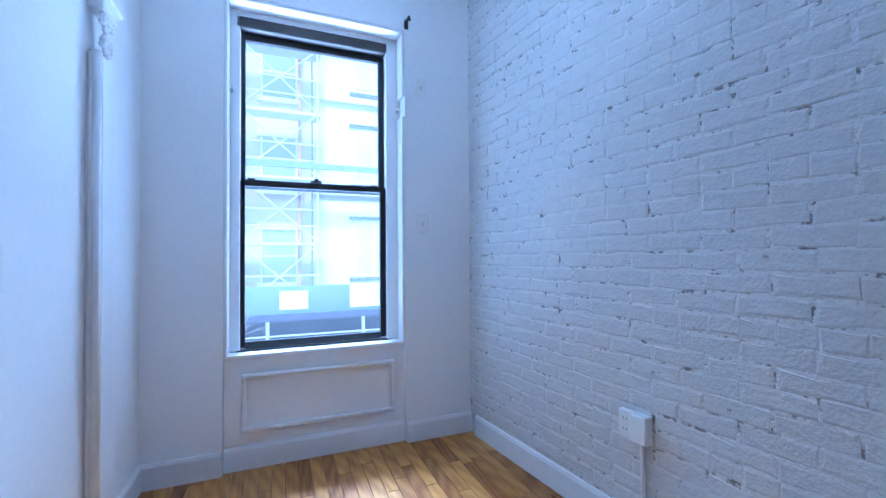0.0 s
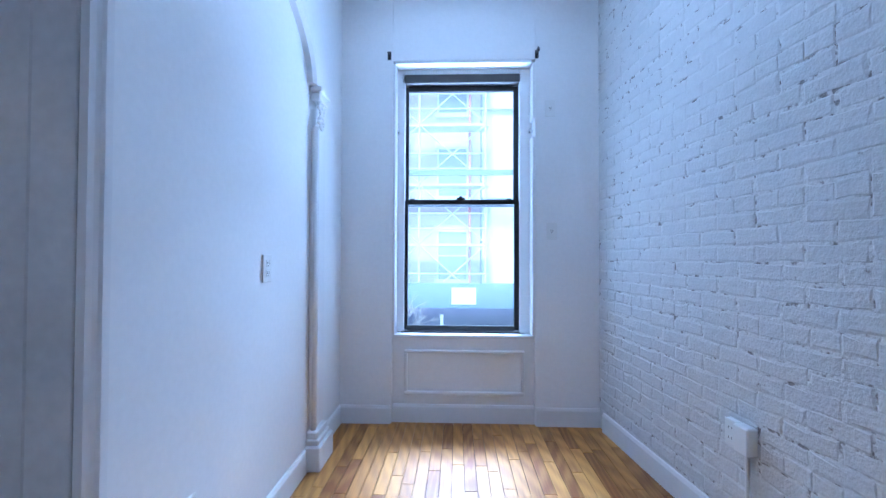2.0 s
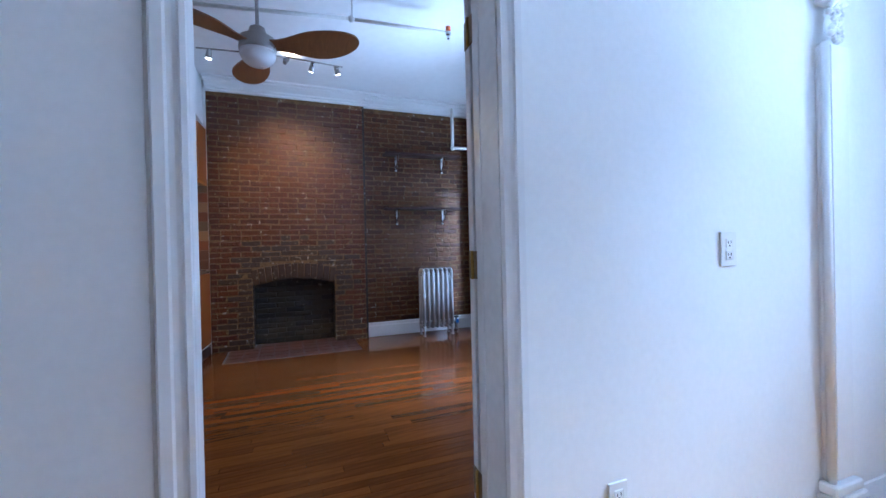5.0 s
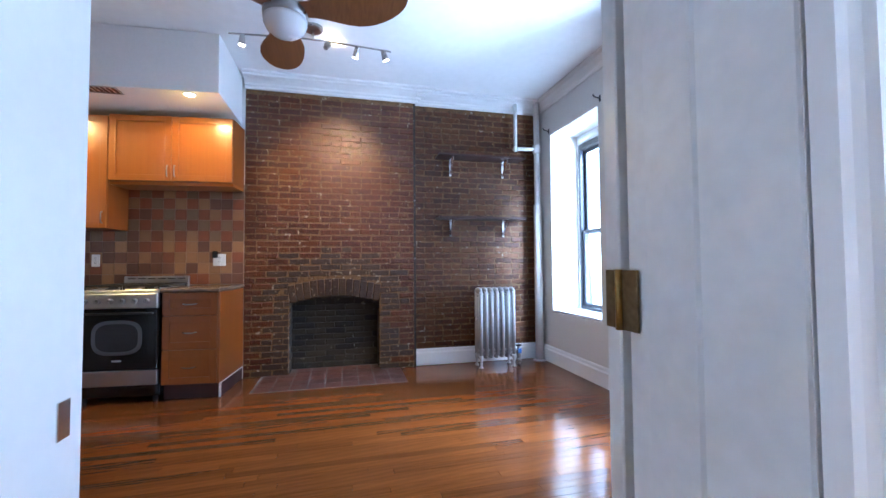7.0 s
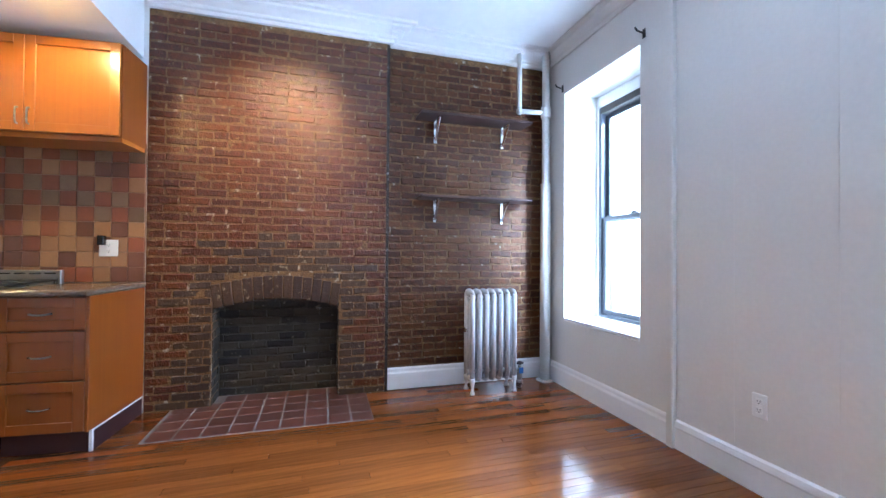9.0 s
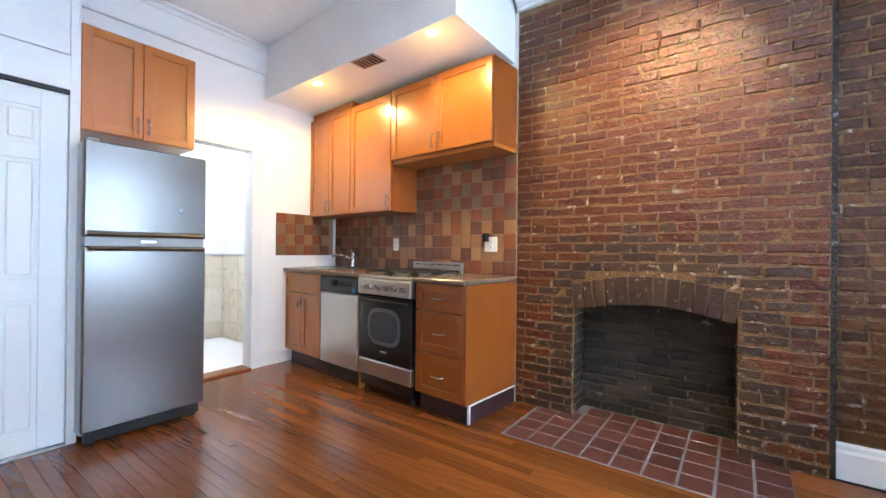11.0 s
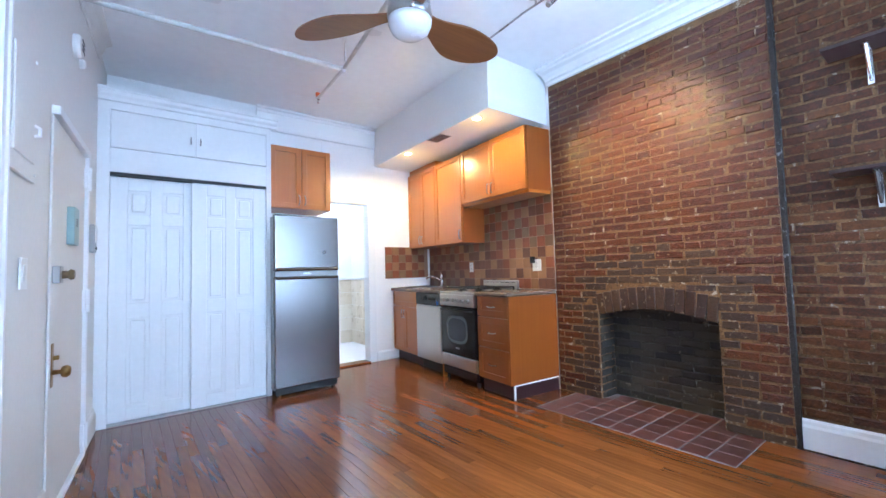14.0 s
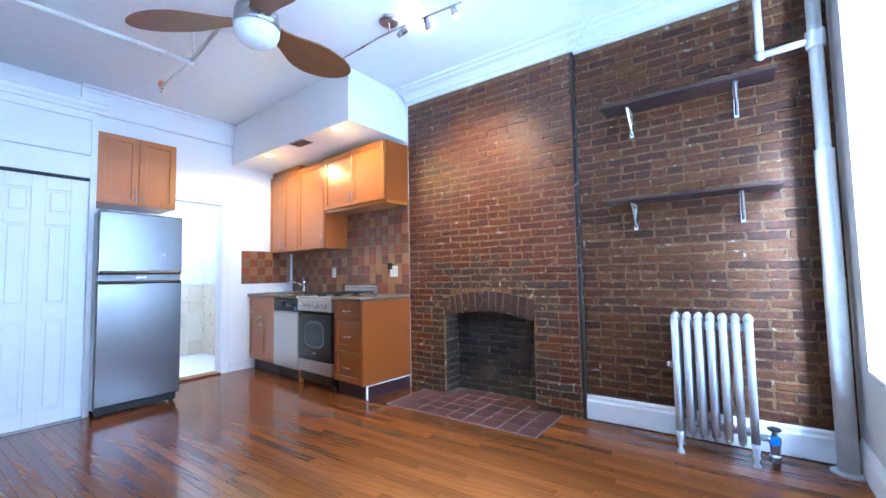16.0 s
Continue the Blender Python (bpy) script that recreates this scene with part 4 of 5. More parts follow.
part("body", lathe(bmesh.new(), [(0.028, 0), (0.026, 0.02), (0.02, 0.03), (0.019, 0.11), (0.023, 0.12), (0.022, 0.15), (0.012, 0.165)]), M_CHROME, t, smooth=True)
part("spout", tube(bmesh.new(), [(0, 0.01, 0.075), (0.03, 0.07, 0.12), (0.055, 0.13, 0.135), (0.075, 0.18, 0.125), (0.08, 0.20, 0.105)], 0.012), M_CHROME, t, smooth=True)
part("lever", tube(bmesh.new(), [(0, 0, 0.16), (-0.01, 0.03, 0.185)], 0.008), M_CHROME, t, smooth=True)
# wall units
for nm, x0, x1, z0, z1, doors in (("wall_cabinet", 0.005, 1.03, 1.86, 2.455, 2), ("wall_cabinet", 1.034, 1.595, 1.44, 2.44, 1), ("wall_cabinet", 1.599, 2.30, 1.44, 2.44, 2)):
    u = thing(nm, KIT @ pose(x0, 0, 0), "honey maple wall cabinet with framed doors" if doors == 2 else "tall honey maple wall cabinet with one door", "cabinet", "wall cabinets")
    w = x1 - x0
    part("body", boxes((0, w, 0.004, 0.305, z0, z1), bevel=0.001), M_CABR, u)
    if doors == 2:
        shaker("door", 0.003, w / 2 - 0.002, z0 + 0.004, z1 - 0.004, 0.332, u, "low1")
        shaker("door", w / 2 + 0.002, w - 0.003, z0 + 0.004, z1 - 0.004, 0.332, u, "low0")
    else:
        shaker("door", 0.003, w - 0.003, z0 + 0.004, z1 - 0.004, 0.332, u, "low0")
    if x0 < 0.1:
        part("hood_lip", boxes((0.0, w, 0.02, 0.30, z0 - 0.03, z0 - 0.001)), M_CAB, u)
part("filler", boxes((0.01, 2.30, 0.004, 0.30, 2.456, 2.508)), M_CAB, u)
# tiles of the splashback
TS = 0.104
tile_mesh = [mesh_of("tile", box(bmesh.new(), -TS / 2 + 0.002, TS / 2 - 0.002, 0, 0.008, -TS / 2 + 0.002, TS / 2 - 0.002, 0.0015), m) for m in M_TILES]
bs = thing("splashback", KIT, "splashback of mixed rust, tan and grey slate tiles", "splashback", kind="structure")
part("backing", boxes((0.0, 2.302, 0.0005, 0.003, 0.923, 1.9)), M_TGROUT, bs)
rng = random.Random(4)
spots = []
for i in range(22):
    for j in range(9):
        x, z = 0.055 + i * TS, 0.977 + j * TS
        if x > 1.03 and z > 1.44 or x > 2.28:
            continue
        if j >= 4:
            k = (0 if (i + j) % 2 else rng.choice((2, 2, 3))) if rng.random() < 0.92 else 1
        elif i > 14:
            k = (1 if (i + j) % 2 else 2)
        else:
            k = rng.choice((0, 1, 1, 3, 3, 3, 3)) if j < 4 else 0
        spots.append((k, Matrix.Translation((x, 0.003, z))))
pieces(bs, "tile", tile_mesh, M_TILES[0], spots, 300)
bs2 = thing("splashback_side", pose(3.965, 5.519, 0, 0, 0, 180), "short splashback of rust and tan tiles", "splashback", kind="structure")
part("backing", boxes((0.02, 0.705, 0.0005, 0.003, 1.045, 1.46)), M_TGROUT, bs2)
pieces(bs2, "tile", tile_mesh, M_TILES[0], [((0 if (i + j) % 2 else (3 if i % 2 else 2)), Matrix.Translation((0.652 - i * TS, 0.003, 1.098 + j * TS))) for i in range(6) for j in range(4)])


def wall_plate(name, m, label, category, rocker=False, sockets=2, w=0.07, h=0.115):
    p = thing(name, m, label, category)
    part("plate", boxes((-w / 2, w / 2, 0.0, 0.007, -h / 2, h / 2), bevel=0.002), M_PLASTIC, p)
    if rocker:
        part("rocker", boxes((-0.016, 0.016, 0.0071, 0.012, -0.033, 0.033), bevel=0.002), M_PLASTIC, p)
    for k in range(0 if rocker else sockets):
        z = (k - (sockets - 1) / 2) * 0.04
        so = part("socket", boxes((-0.016, 0.016, 0.0071, 0.009, z - 0.015, z + 0.015), bevel=0.002), M_PLASTIC, p)
        part("slots", boxes((-0.008, -0.005, 0.0091, 0.0096, z - 0.002, z + 0.008), (0.005, 0.008, 0.0091, 0.0096, z - 0.002, z + 0.006), (-0.003, 0.003, 0.0091, 0.0096, z - 0.011, z - 0.006)), M_DARKPL, so)
    return p


wall_plate("wall_outlet", KIT @ pose(1.30, 0.012, 1.16), "white double wall outlet on the tiles", "outlet")
o = wall_plate("wall_outlet", KIT @ pose(0.22, 0.012, 1.16), "white outlet plate with a black plug-in monitor", "outlet", w=0.115)
part("plug_in_monitor", boxes((0.01, 0.05, 0.0125, 0.05, 0.02, 0.085), bevel=0.004), M_BLACK, o, "small black plug-in unit")
# downlights and vent in the soffit
for x, y in ((3.17, 4.77), (3.09, 3.49)):
    dl = thing("downlight", pose(x, y, 2.51), "small round recessed downlight, lit", "downlight", "soffit downlights")
    part("rim", lathe(bmesh.new(), [(0.052, -0.004), (0.052, 0.0), (0.042, 0.0), (0.042, -0.004)]), M_TRIM, dl)
    part("lens", lathe(bmesh.new(), [(0.041, -0.002), (0.038, -0.005), (0.01, -0.007)]), M_DOWN, dl)
    lamp("downlight_beam", "SPOT", (x, y, 2.498), (x, y, 0), DOWN, (1.0, 0.68, 0.20), 0.035, cone=172, blend=0.35)
    # added point lamp under each fitting tints the soffit like bounced light
    lamp("soffit_fill", "POINT", (x, y, 2.33), (x, y, 0), DOWN * 0.035, (1.0, 0.62, 0.12), 0.02)
v = thing("ceiling_vent", pose(3.13, 4.12, 2.508), "small brown slatted vent in the soffit", "vent")
part("frame", boxes((-0.07, 0.07, -0.12, -0.11, -0.006, 0.0), (-0.07, 0.07, 0.11, 0.12, -0.006, 0.0), (-0.07, -0.06, -0.11, 0.11, -0.006, 0.0), (0.06, 0.07, -0.11, 0.11, -0.006, 0.0)), M_GREYPL, v)
for k in range(6):
    part("slat", boxes((-0.059, 0.059, -0.10 + k * 0.036, -0.078 + k * 0.036, -0.005, -0.001)), M_KICK, v)

# fridge, with the cabinet over it
f = thing("fridge", pose(2.29, 4.765, 0, 0, 0, 180), "stainless steel top-freezer refrigerator", "refrigerator")
part("body", boxes((0.004, 0.626, -0.70, -0.052, 0.06, 1.69), bevel=0.004), M_GREYPL, f)
for nm, a, b in (("freezer_door", 1.165, 1.70), ("fridge_door", 0.085, 1.115)):
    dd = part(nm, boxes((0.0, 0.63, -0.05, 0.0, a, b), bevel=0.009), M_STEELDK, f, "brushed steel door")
    if nm == "freezer_door":
        part("pull", prism(bmesh.new(), [(0.0, 1.165), (0.022, 1.168), (0.030, 1.18), (0.022, 1.195), (0.0, 1.20)], 0.02, 0.61), M_STEELDK, dd, "curved steel door pull")
        part("smudge_sticker", boxes((0.14, 0.16, 0.0002, 0.001, 1.33, 1.355)), M_GREYPL, dd)
    else:
        part("pull", prism(bmesh.new(), [(0.0, 1.085), (0.022, 1.088), (0.030, 1.10), (0.022, 1.112), (0.0, 1.115)], 0.02, 0.61), M_STEELDK, dd, "curved steel door pull")
part("divider", boxes((0.01, 0.62, -0.06, -0.01, 1.116, 1.164)), M_GREYPL, f)
part("maker_mark", boxes((0.28, 0.36, -0.0095, -0.008, 1.135, 1.148)), M_CHROME, f)
part("hinge_cover", boxes((0.56, 0.61, -0.12, -0.02, 1.7005, 1.715), bevel=0.004), M_GREYPL, f)
part("grille", boxes((0.02, 0.61, -0.07, -0.03, 0.02, 0.08)), M_BLACKM, f)
for xx in (0.05, 0.58):
    for yy in (-0.06, -0.62):
        part("foot", rod(bmesh.new(), (xx, yy, 0.0), (xx, yy, 0.062), 0.02), M_BLACKM, f)
u = thing("over_fridge_cabinet", pose(2.355, 5.10, 0, 0, 0, 180), "honey maple cabinet over the refrigerator", "cabinet")
part("body", boxes((0, 0.64, -0.42, -0.026, 1.82, 2.47), bevel=0.001), M_CAB, u)
shaker("door", 0.003, 0.318, 1.824, 2.466, 0.0, u, "low1")
shaker("door", 0.322, 0.637, 1.824, 2.466, 0.0, u, "low0")

# closet with sliding doors
c = thing("built_in_closet", pose(1.675, 4.91, 0, 0, 0, 180), "white built-in closet with cupboards above", "closet")
part("side", boxes((0.0, 0.045, -0.6, 0.0, 0, 2.55), bevel=0.002), M_TRIM, c)
part("side", boxes((1.21, 1.29, -0.6, 0.0, 0, 2.55), bevel=0.002), M_TRIM, c)
part("front_board", boxes((0.0451, 1.2099, -0.02, 0.0, 1.985, 2.175), bevel=0.001), M_TRIM, c)
part("front_board", boxes((0.0451, 1.2099, -0.02, 0.0, 2.485, 2.55), bevel=0.001), M_TRIM, c)
part("back", boxes((0.0451, 1.2099, -0.6, -0.58, 0, 2.55)), M_WALL, c)
part("top", boxes((0.0, 1.29, -0.6, 0.0, 2.5505, 2.58)), M_TRIM, c)
part("cornice", prism(bmesh.new(), [(0.0005, 2.55), (0.02, 2.552), (0.025, 2.575), (0.045, 2.595), (0.05, 2.62), (0.065, 2.628), (0.065, 2.645), (0.0005, 2.645)], -0.05, 1.29), M_TRIM, c)
part("track", boxes((0.0451, 1.2099, -0.1, -0.003, 1.962, 1.984)), M_BLACKM, c, "dark sliding door track")
part("floor_track", boxes((0.0451, 1.2099, -0.09, 0.002, 0.0, 0.012)), M_GREYPL, c)
for a, b in ((0.048, 0.628), (0.63, 1.208)):
    cd = part("cupboard_door", boxes((a, b, -0.02, 0.002, 2.18, 2.48), bevel=0.003), M_TRIM, c)
    xh = b - 0.035 if a < 0.1 else a + 0.035
    part("handle", tube(bmesh.new(), [(xh, 0.002, 2.29), (xh, 0.02, 2.295), (xh, 0.024, 2.32), (xh, 0.02, 2.345), (xh, 0.002, 2.35)], 0.005, 8), M_NICKEL, cd, "small bow handle", smooth=True)


def six_panel(name, x0, x1, z0, z1, y, parent):
    """A moulded six-panel door leaf, its raised panels proud of sunk fields."""
    w, h = x1 - x0, z1 - z0
    d = part(name, boxes((x0, x1, y - 0.034, y - 0.0095, z0, z1), bevel=0.002), M_TRIM, parent)
    rows = ((0.055, 0.415), (0.475, 0.80), (0.845, 0.945))
    xs = [x0, x0 + 0.19 * w, x0 + 0.43 * w, x0 + 0.57 * w, x0 + 0.81 * w, x1]
    zs = [z0] + [z0 + v * h for r in rows for v in r] + [z1]
    bm = bmesh.new()
    for k in range(0, 6, 2):
        box(bm, xs[k], xs[k + 1], y - 0.010, y, z0, z1, 0.004)
    for k in range(0, 8, 2):
        for a in (1, 3):
            box(bm, xs[a] - 0.002, xs[a + 1] + 0.002, y - 0.010, y, zs[k], zs[k + 1], 0.004)
    part("face_frame", bm, M_TRIM, d)
    for k in (1, 3, 5):
        for a in (1, 3):
            part("raised_panel", box(bmesh.new(), xs[a] + 0.022, xs[a + 1] - 0.022, y - 0.012, y - 0.001, zs[k] + 0.018, zs[k + 1] - 0.018, 0.009), M_TRIM, d)
    return d


six_panel("sliding_door", 0.046, 0.655, 0.014, 1.96, -0.02, c)
six_panel("sliding_door", 0.60, 1.209, 0.014, 1.96, -0.062, c)

# bathroom beyond its doorway
setting("trim_bath_casing", boxes((3.0125, 3.02, 5.5, 5.641, 0, 2.0), (3.0201, 3.1125, 5.5, 5.5205, 0, 2.075), (2.4, 3.02, 5.5, 5.5205, 2.0001, 2.075), (3.0201, 3.112, 5.5212, 5.64, 0, 2.0), bevel=0.002), M_TRIM, "white door casing")
setting("trim_bath_sill", boxes((2.4, 3.019, 5.49, 5.65, 0.0, 0.018), bevel=0.004), M_FLOOR, "worn wooden threshold")
setting("floor_bath", boxes((2.2, 3.5, 5.65, 7.05, -0.02, 0.012)), M_WALL, "pale tiled bathroom floor")
bt = thing("bath_tiling", pose(3.5, 5.65, 0, 0, 0, 90), "cream stone tiles on the bathroom wall", "tiling", kind="structure")
bath_tile = [mesh_of("tile", box(bmesh.new(), -0.098, 0.098, 0, 0.01, -0.098, 0.098, 0.002), M_BATHTILE)]
pieces(bt, "tile", bath_tile, M_BATHTILE, [(0, Matrix.Translation((0.11 + i * 0.2, 0.002, 0.12 + j * 0.2))) for i in range(7) for j in range(5)])
bt2 = thing("bath_back_tiling", pose(3.5, 7.049, 0, 0, 0, 180), "cream stone tiles on the bathroom wall", "tiling", kind="structure")
pieces(bt2, "tile", bath_tile, M_BATHTILE, [(0, Matrix.Translation((0.11 + i * 0.2, 0.002, 0.12 + j * 0.2))) for i in range(6) for j in range(5)])
setting("trim_bath_rail", boxes((3.47, 3.499, 5.66, 7.04, 1.03, 1.06), (2.21, 3.469, 7.02, 7.048, 1.03, 1.06), bevel=0.004), M_TRIM, "white tile capping")
rb = thing("robe_hook", pose(2.75, 7.049, 1.78, 0, 0, 180), "small dark hook on the bathroom wall", "hook")
part("peg", lathe(bmesh.new(), [(0.02, 0.0), (0.02, 0.006), (0.008, 0.01), (0.008, 0.03), (0.014, 0.04)], axis="y"), M_BLACKM, rb)
# fitting is out of view, assumed to account for the bright bathroom
bl = thing("bathroom_light", pose(2.85, 6.35, CEIL), "round white bathroom ceiling light, lit", "ceiling light")
part("shade", lathe(bmesh.new(), [(0.14, 0.0), (0.14, -0.03), (0.10, -0.06), (0.02, -0.07)]), glow("bath_shade", (1.0, 0.93, 0.82), 3.0), bl)
lamp("bathroom_glow", "POINT", (2.85, 6.35, CEIL - 0.15), (2.85, 6.35, 0), BATH, (0.97, 0.98, 1.0), 0.1)


# ---- living room things ----
r = thing("radiator", pose(3.60, 0.66, 0, 0, 0, 90), "silver painted cast iron column radiator", "radiator")
N, PITCH = 7, 0.062
for k in range(N):
    x = (k - (N - 1) / 2) * PITCH
    z0 = 0.10
    bm = bmesh.new()
    for yy in (-0.07, 0.0, 0.07):
        rod(bm, (x, yy, z0 + 0.03), (x, yy, 0.81), 0.021, seg=12)
    ball(bm, (x, 0, 0.815), 0.036, 0.72, 2.6, 1.0, 12, 8)
    ball(bm, (x, 0, z0 + 0.02), 0.032, 0.72, 2.7, 1.0, 12, 8)
    sec = part("section", bm, M_RAD, r, smooth=True)
    if k in (0, N - 1):
        for yy in (-0.075, 0.075):
            ft = lathe(bmesh.new(), [(0.022, 0.0), (0.02, 0.012), (0.011, 0.03), (0.012, 0.06), (0.02, 0.10), (0.022, 0.13)], (x, yy, 0))
            part("foot", ft, M_RAD, sec, smooth=True)
for z in (0.17, 0.77):
    part("nipple_row", rod(bmesh.new(), (-PITCH * 3.3, 0, z), (PITCH * 3.3, 0, z), 0.024), M_RAD, r)
vent = part("air_vent", lathe(bmesh.new(), [(0.012, 0.0), (0.02, 0.01), (0.02, 0.03), (0.01, 0.04)], (PITCH * 3.7, 0.03, 0.50)), M_CHROME, r, "small chrome air vent")
vl = part("valve", tube(bmesh.new(), [(-PITCH * 3.2, 0, 0.15), (-PITCH * 4.4, 0, 0.15), (-PITCH * 4.4, 0, 0.0)], 0.019), M_NICKEL, r, "metal steam valve at the floor", smooth=True)
part("valve_collar", lathe(bmesh.new(), [(0.03, 0.03), (0.03, 0.06), (0.022, 0.07), (0.026, 0.12), (0.03, 0.13), (0.03, 0.16), (0.014, 0.17), (0.014, 0.2)], (-PITCH * 4.4, 0, 0)), M_NICKEL, vl)
part("valve_wheel", lathe(bmesh.new(), [(0.03, 0.2), (0.034, 0.205), (0.034, 0.212), (0.012, 0.22)], (-PITCH * 4.4, 0, 0)), M_BLACKM, vl)
part("valve_tag", boxes((-PITCH * 4.4 - 0.02, -PITCH * 4.4 + 0.02, 0.031, 0.033, 0.125, 0.175)), M_BLUEPL, vl, "blue paper tag")

p = thing("riser_pipe", pose(3.715, 0.075, 0), "white painted steam riser with side branch", "pipe")
part("pipe", lathe(bmesh.new(), [(0.034, 0.0), (0.034, CEIL)], seg=16), M_PIPE, p, smooth=True)
part("sleeve", lathe(bmesh.new(), [(0.046, 0.0), (0.047, 1.05), (0.045, 1.06), (0.045, 1.78), (0.035, 1.785)], seg=16), M_PIPE, p, "flaking white pipe covering", smooth=True)
part("tee", lathe(bmesh.new(), [(0.044, 2.38), (0.046, 2.39), (0.046, 2.47), (0.044, 2.48)], seg=16), M_PIPE, p, smooth=True)
br = part("branch", tube(bmesh.new(), [(0.0, 0.0, 2.43), (0.035, 0.25, 2.43), (0.035, 0.25, CEIL)], 0.021, 12), M_PIPE, p, smooth=True)
part("elbow", ball(bmesh.new(), (0.035, 0.25, 2.43), 0.031), M_PIPE, br, smooth=True)
part("floor_plate", lathe(bmesh.new(), [(0.08, 0.0), (0.075, 0.008), (0.05, 0.012)]), M_GREYPL, p)

for z in (1.60, 2.285):
    sh = thing("wall_shelf", pose(3.835, 0.76, z, 0, 0, 90), "dark brown laminate shelf on two metal brackets", "shelf", "brick wall shelves")
    part("board", boxes((-0.50, 0.50, 0.0, 0.215, 0.0, 0.018), bevel=0.002), M_SHELF, sh)
    for x in (-0.30, 0.33):
        bm = boxes((x - 0.013, x + 0.013, 0.003, 0.008, -0.19, -0.001), (x - 0.013, x + 0.013, 0.003, 0.17, -0.006, -0.001))
        a, b = Vector((x, 0.012, -0.165)), Vector((x, 0.15, -0.006))
        bm2 = rod(bm, a, b, 0.009, seg=6)
        part("bracket", bm2, M_CHROME, sh, "pressed steel bracket")

fan = thing("ceiling_fan", pose(1.77, 2.58, 0), "ceiling fan with three walnut blades and white light", "ceiling fan")
part("canopy", lathe(bmesh.new(), [(0.065, CEIL), (0.065, CEIL - 0.02), (0.03, CEIL - 0.07), (0.015, CEIL - 0.08)]), M_NICKEL, fan, smooth=True)
part("downrod", rod(bmesh.new(), (0, 0, 2.62), (0, 0, CEIL - 0.07), 0.012), M_NICKEL, fan)
part("motor", lathe(bmesh.new(), [(0.02, 2.66), (0.05, 2.64), (0.06, 2.60), (0.115, 2.565), (0.122, 2.50), (0.118, 2.475)], seg=28), M_NICKEL, fan, "brushed nickel motor housing", smooth=True)
part("light_shade", lathe(bmesh.new(), [(0.118, 2.475), (0.116, 2.45), (0.10, 2.415), (0.07, 2.392), (0.03, 2.383), (0.005, 2.382)], seg=28), M_LAMPGLASS, fan, "white opal glass shade", smooth=True)
for k in range(3):
    bm = bmesh.new()
    top, bot = [], []
    for i in range(15):
        s = 0.09 * i if i < 6 else 0.54 + 0.46 * math.sin(math.pi / 2 * (i - 6) / 8)
        x = 0.10 + 0.605 * s
        hw = 0.05 + 0.085 * (1 - math.cos(math.pi * s / 0.54)) / 2 if s < 0.54 else 0.002 + 0.133 * math.sqrt(max(0.0, 1 - ((s - 0.54) / 0.46) ** 2))
        skew = 0.03 * math.sin(math.pi * s)
        for sgn in (-1, 1):
            y = skew + sgn * hw
            z = 2.52 - y * 0.20
            top.append(bm.verts.new((x, y, z + 0.004)))
            bot.append(bm.verts.new((x, y, z - 0.004)))
    for i in range(14):
        a, b, c2, d2 = 2 * i, 2 * i + 1, 2 * i + 3, 2 * i + 2
        bm.faces.new((top[a], top[b], top[c2], top[d2]))
        bm.faces.new((bot[a], bot[d2], bot[c2], bot[b]))
        bm.faces.new((top[a], top[d2], bot[d2], bot[a]))
        bm.faces.new((top[b], bot[b], bot[c2], top[c2]))
    bm.faces.new((top[0], bot[0], bot[1], top[1])), bm.faces.new((top[28], top[29], bot[29], bot[28]))
    bmesh.ops.recalc_face_normals(bm, faces=bm.faces)
    bld = part("blade", bm, M_FANWOOD, fan, "curved walnut fan blade")
    bld.matrix_basis = pose(0, 0, 0, 0, 0, 5.5 + 120 * k)

tr = thing("track_light", pose(2.74, 2.50, 0), "brushed nickel track light with four halogen heads", "track light")
part("canopy", lathe(bmesh.new(), [(0.075, CEIL), (0.075, CEIL - 0.02), (0.06, CEIL - 0.03)], seg=24), M_NICKEL, tr)
part("stem", rod(bmesh.new(), (0, 0, CEIL - 0.03), (0, 0, 2.90), 0.008), M_NICKEL, tr)
part("bar", tube(bmesh.new(), [(0.02, 0.62, 2.885), (0.0, 0.12, 2.90), (0.0, -0.12, 2.90), (0.02, -0.62, 2.885)], 0.007, 8), M_NICKEL, tr, smooth=True)
for y, aim in ((0.52, (3.2, 3.3, 0.5)), (-0.10, (2.86, 2.36, 3.0)), (-0.34, (3.85, 2.40, 1.75)), (-0.56, (3.4, 1.0, 0.4))):
    base = Vector((0.012, y, 2.86))
    way = (Vector(aim) - Vector((2.74, 2.50, 0)) - base).normalized()
    hd = part("head", rod(rod(bmesh.new(), base + Vector((0, 0, 0.03)), base, 0.005, seg=8), base - way * 0.02, base + way * 0.055, 0.018, 0.028, 14), M_NICKEL, tr)
    part("bulb", rod(bmesh.new(), base + way * 0.052, base + way * 0.060, 0.024, 0.022, 12), M_BULB, hd, "lit halogen bulb")
    tip = Vector((2.74, 2.50, 0)) + base + way * 0.075
    lamp("track_beam", "SPOT", tip, aim, TRACK * (10.0 if y == -0.34 else 14.0 if y == -0.10 else 1.0), (1.0, 0.62, 0.26), 0.03, cone=78 if y == -0.34 else 60, blend=1.0)

sp = thing("sprinkler_pipe", pose(0, 0, 0), "white sprinkler pipe under the ceiling with orange heads", "sprinkler")
j = Vector((1.93, 3.79, 2.76))
part("main", tube(bmesh.new(), [(0.29, 3.86, 2.76), j], 0.017), M_PIPE, sp, smooth=True)
part("branch", tube(bmesh.new(), [(1.965, 4.42, 2.76), j, (1.70, 1.95, 2.78)], 0.014), M_PIPE, sp, smooth=True)
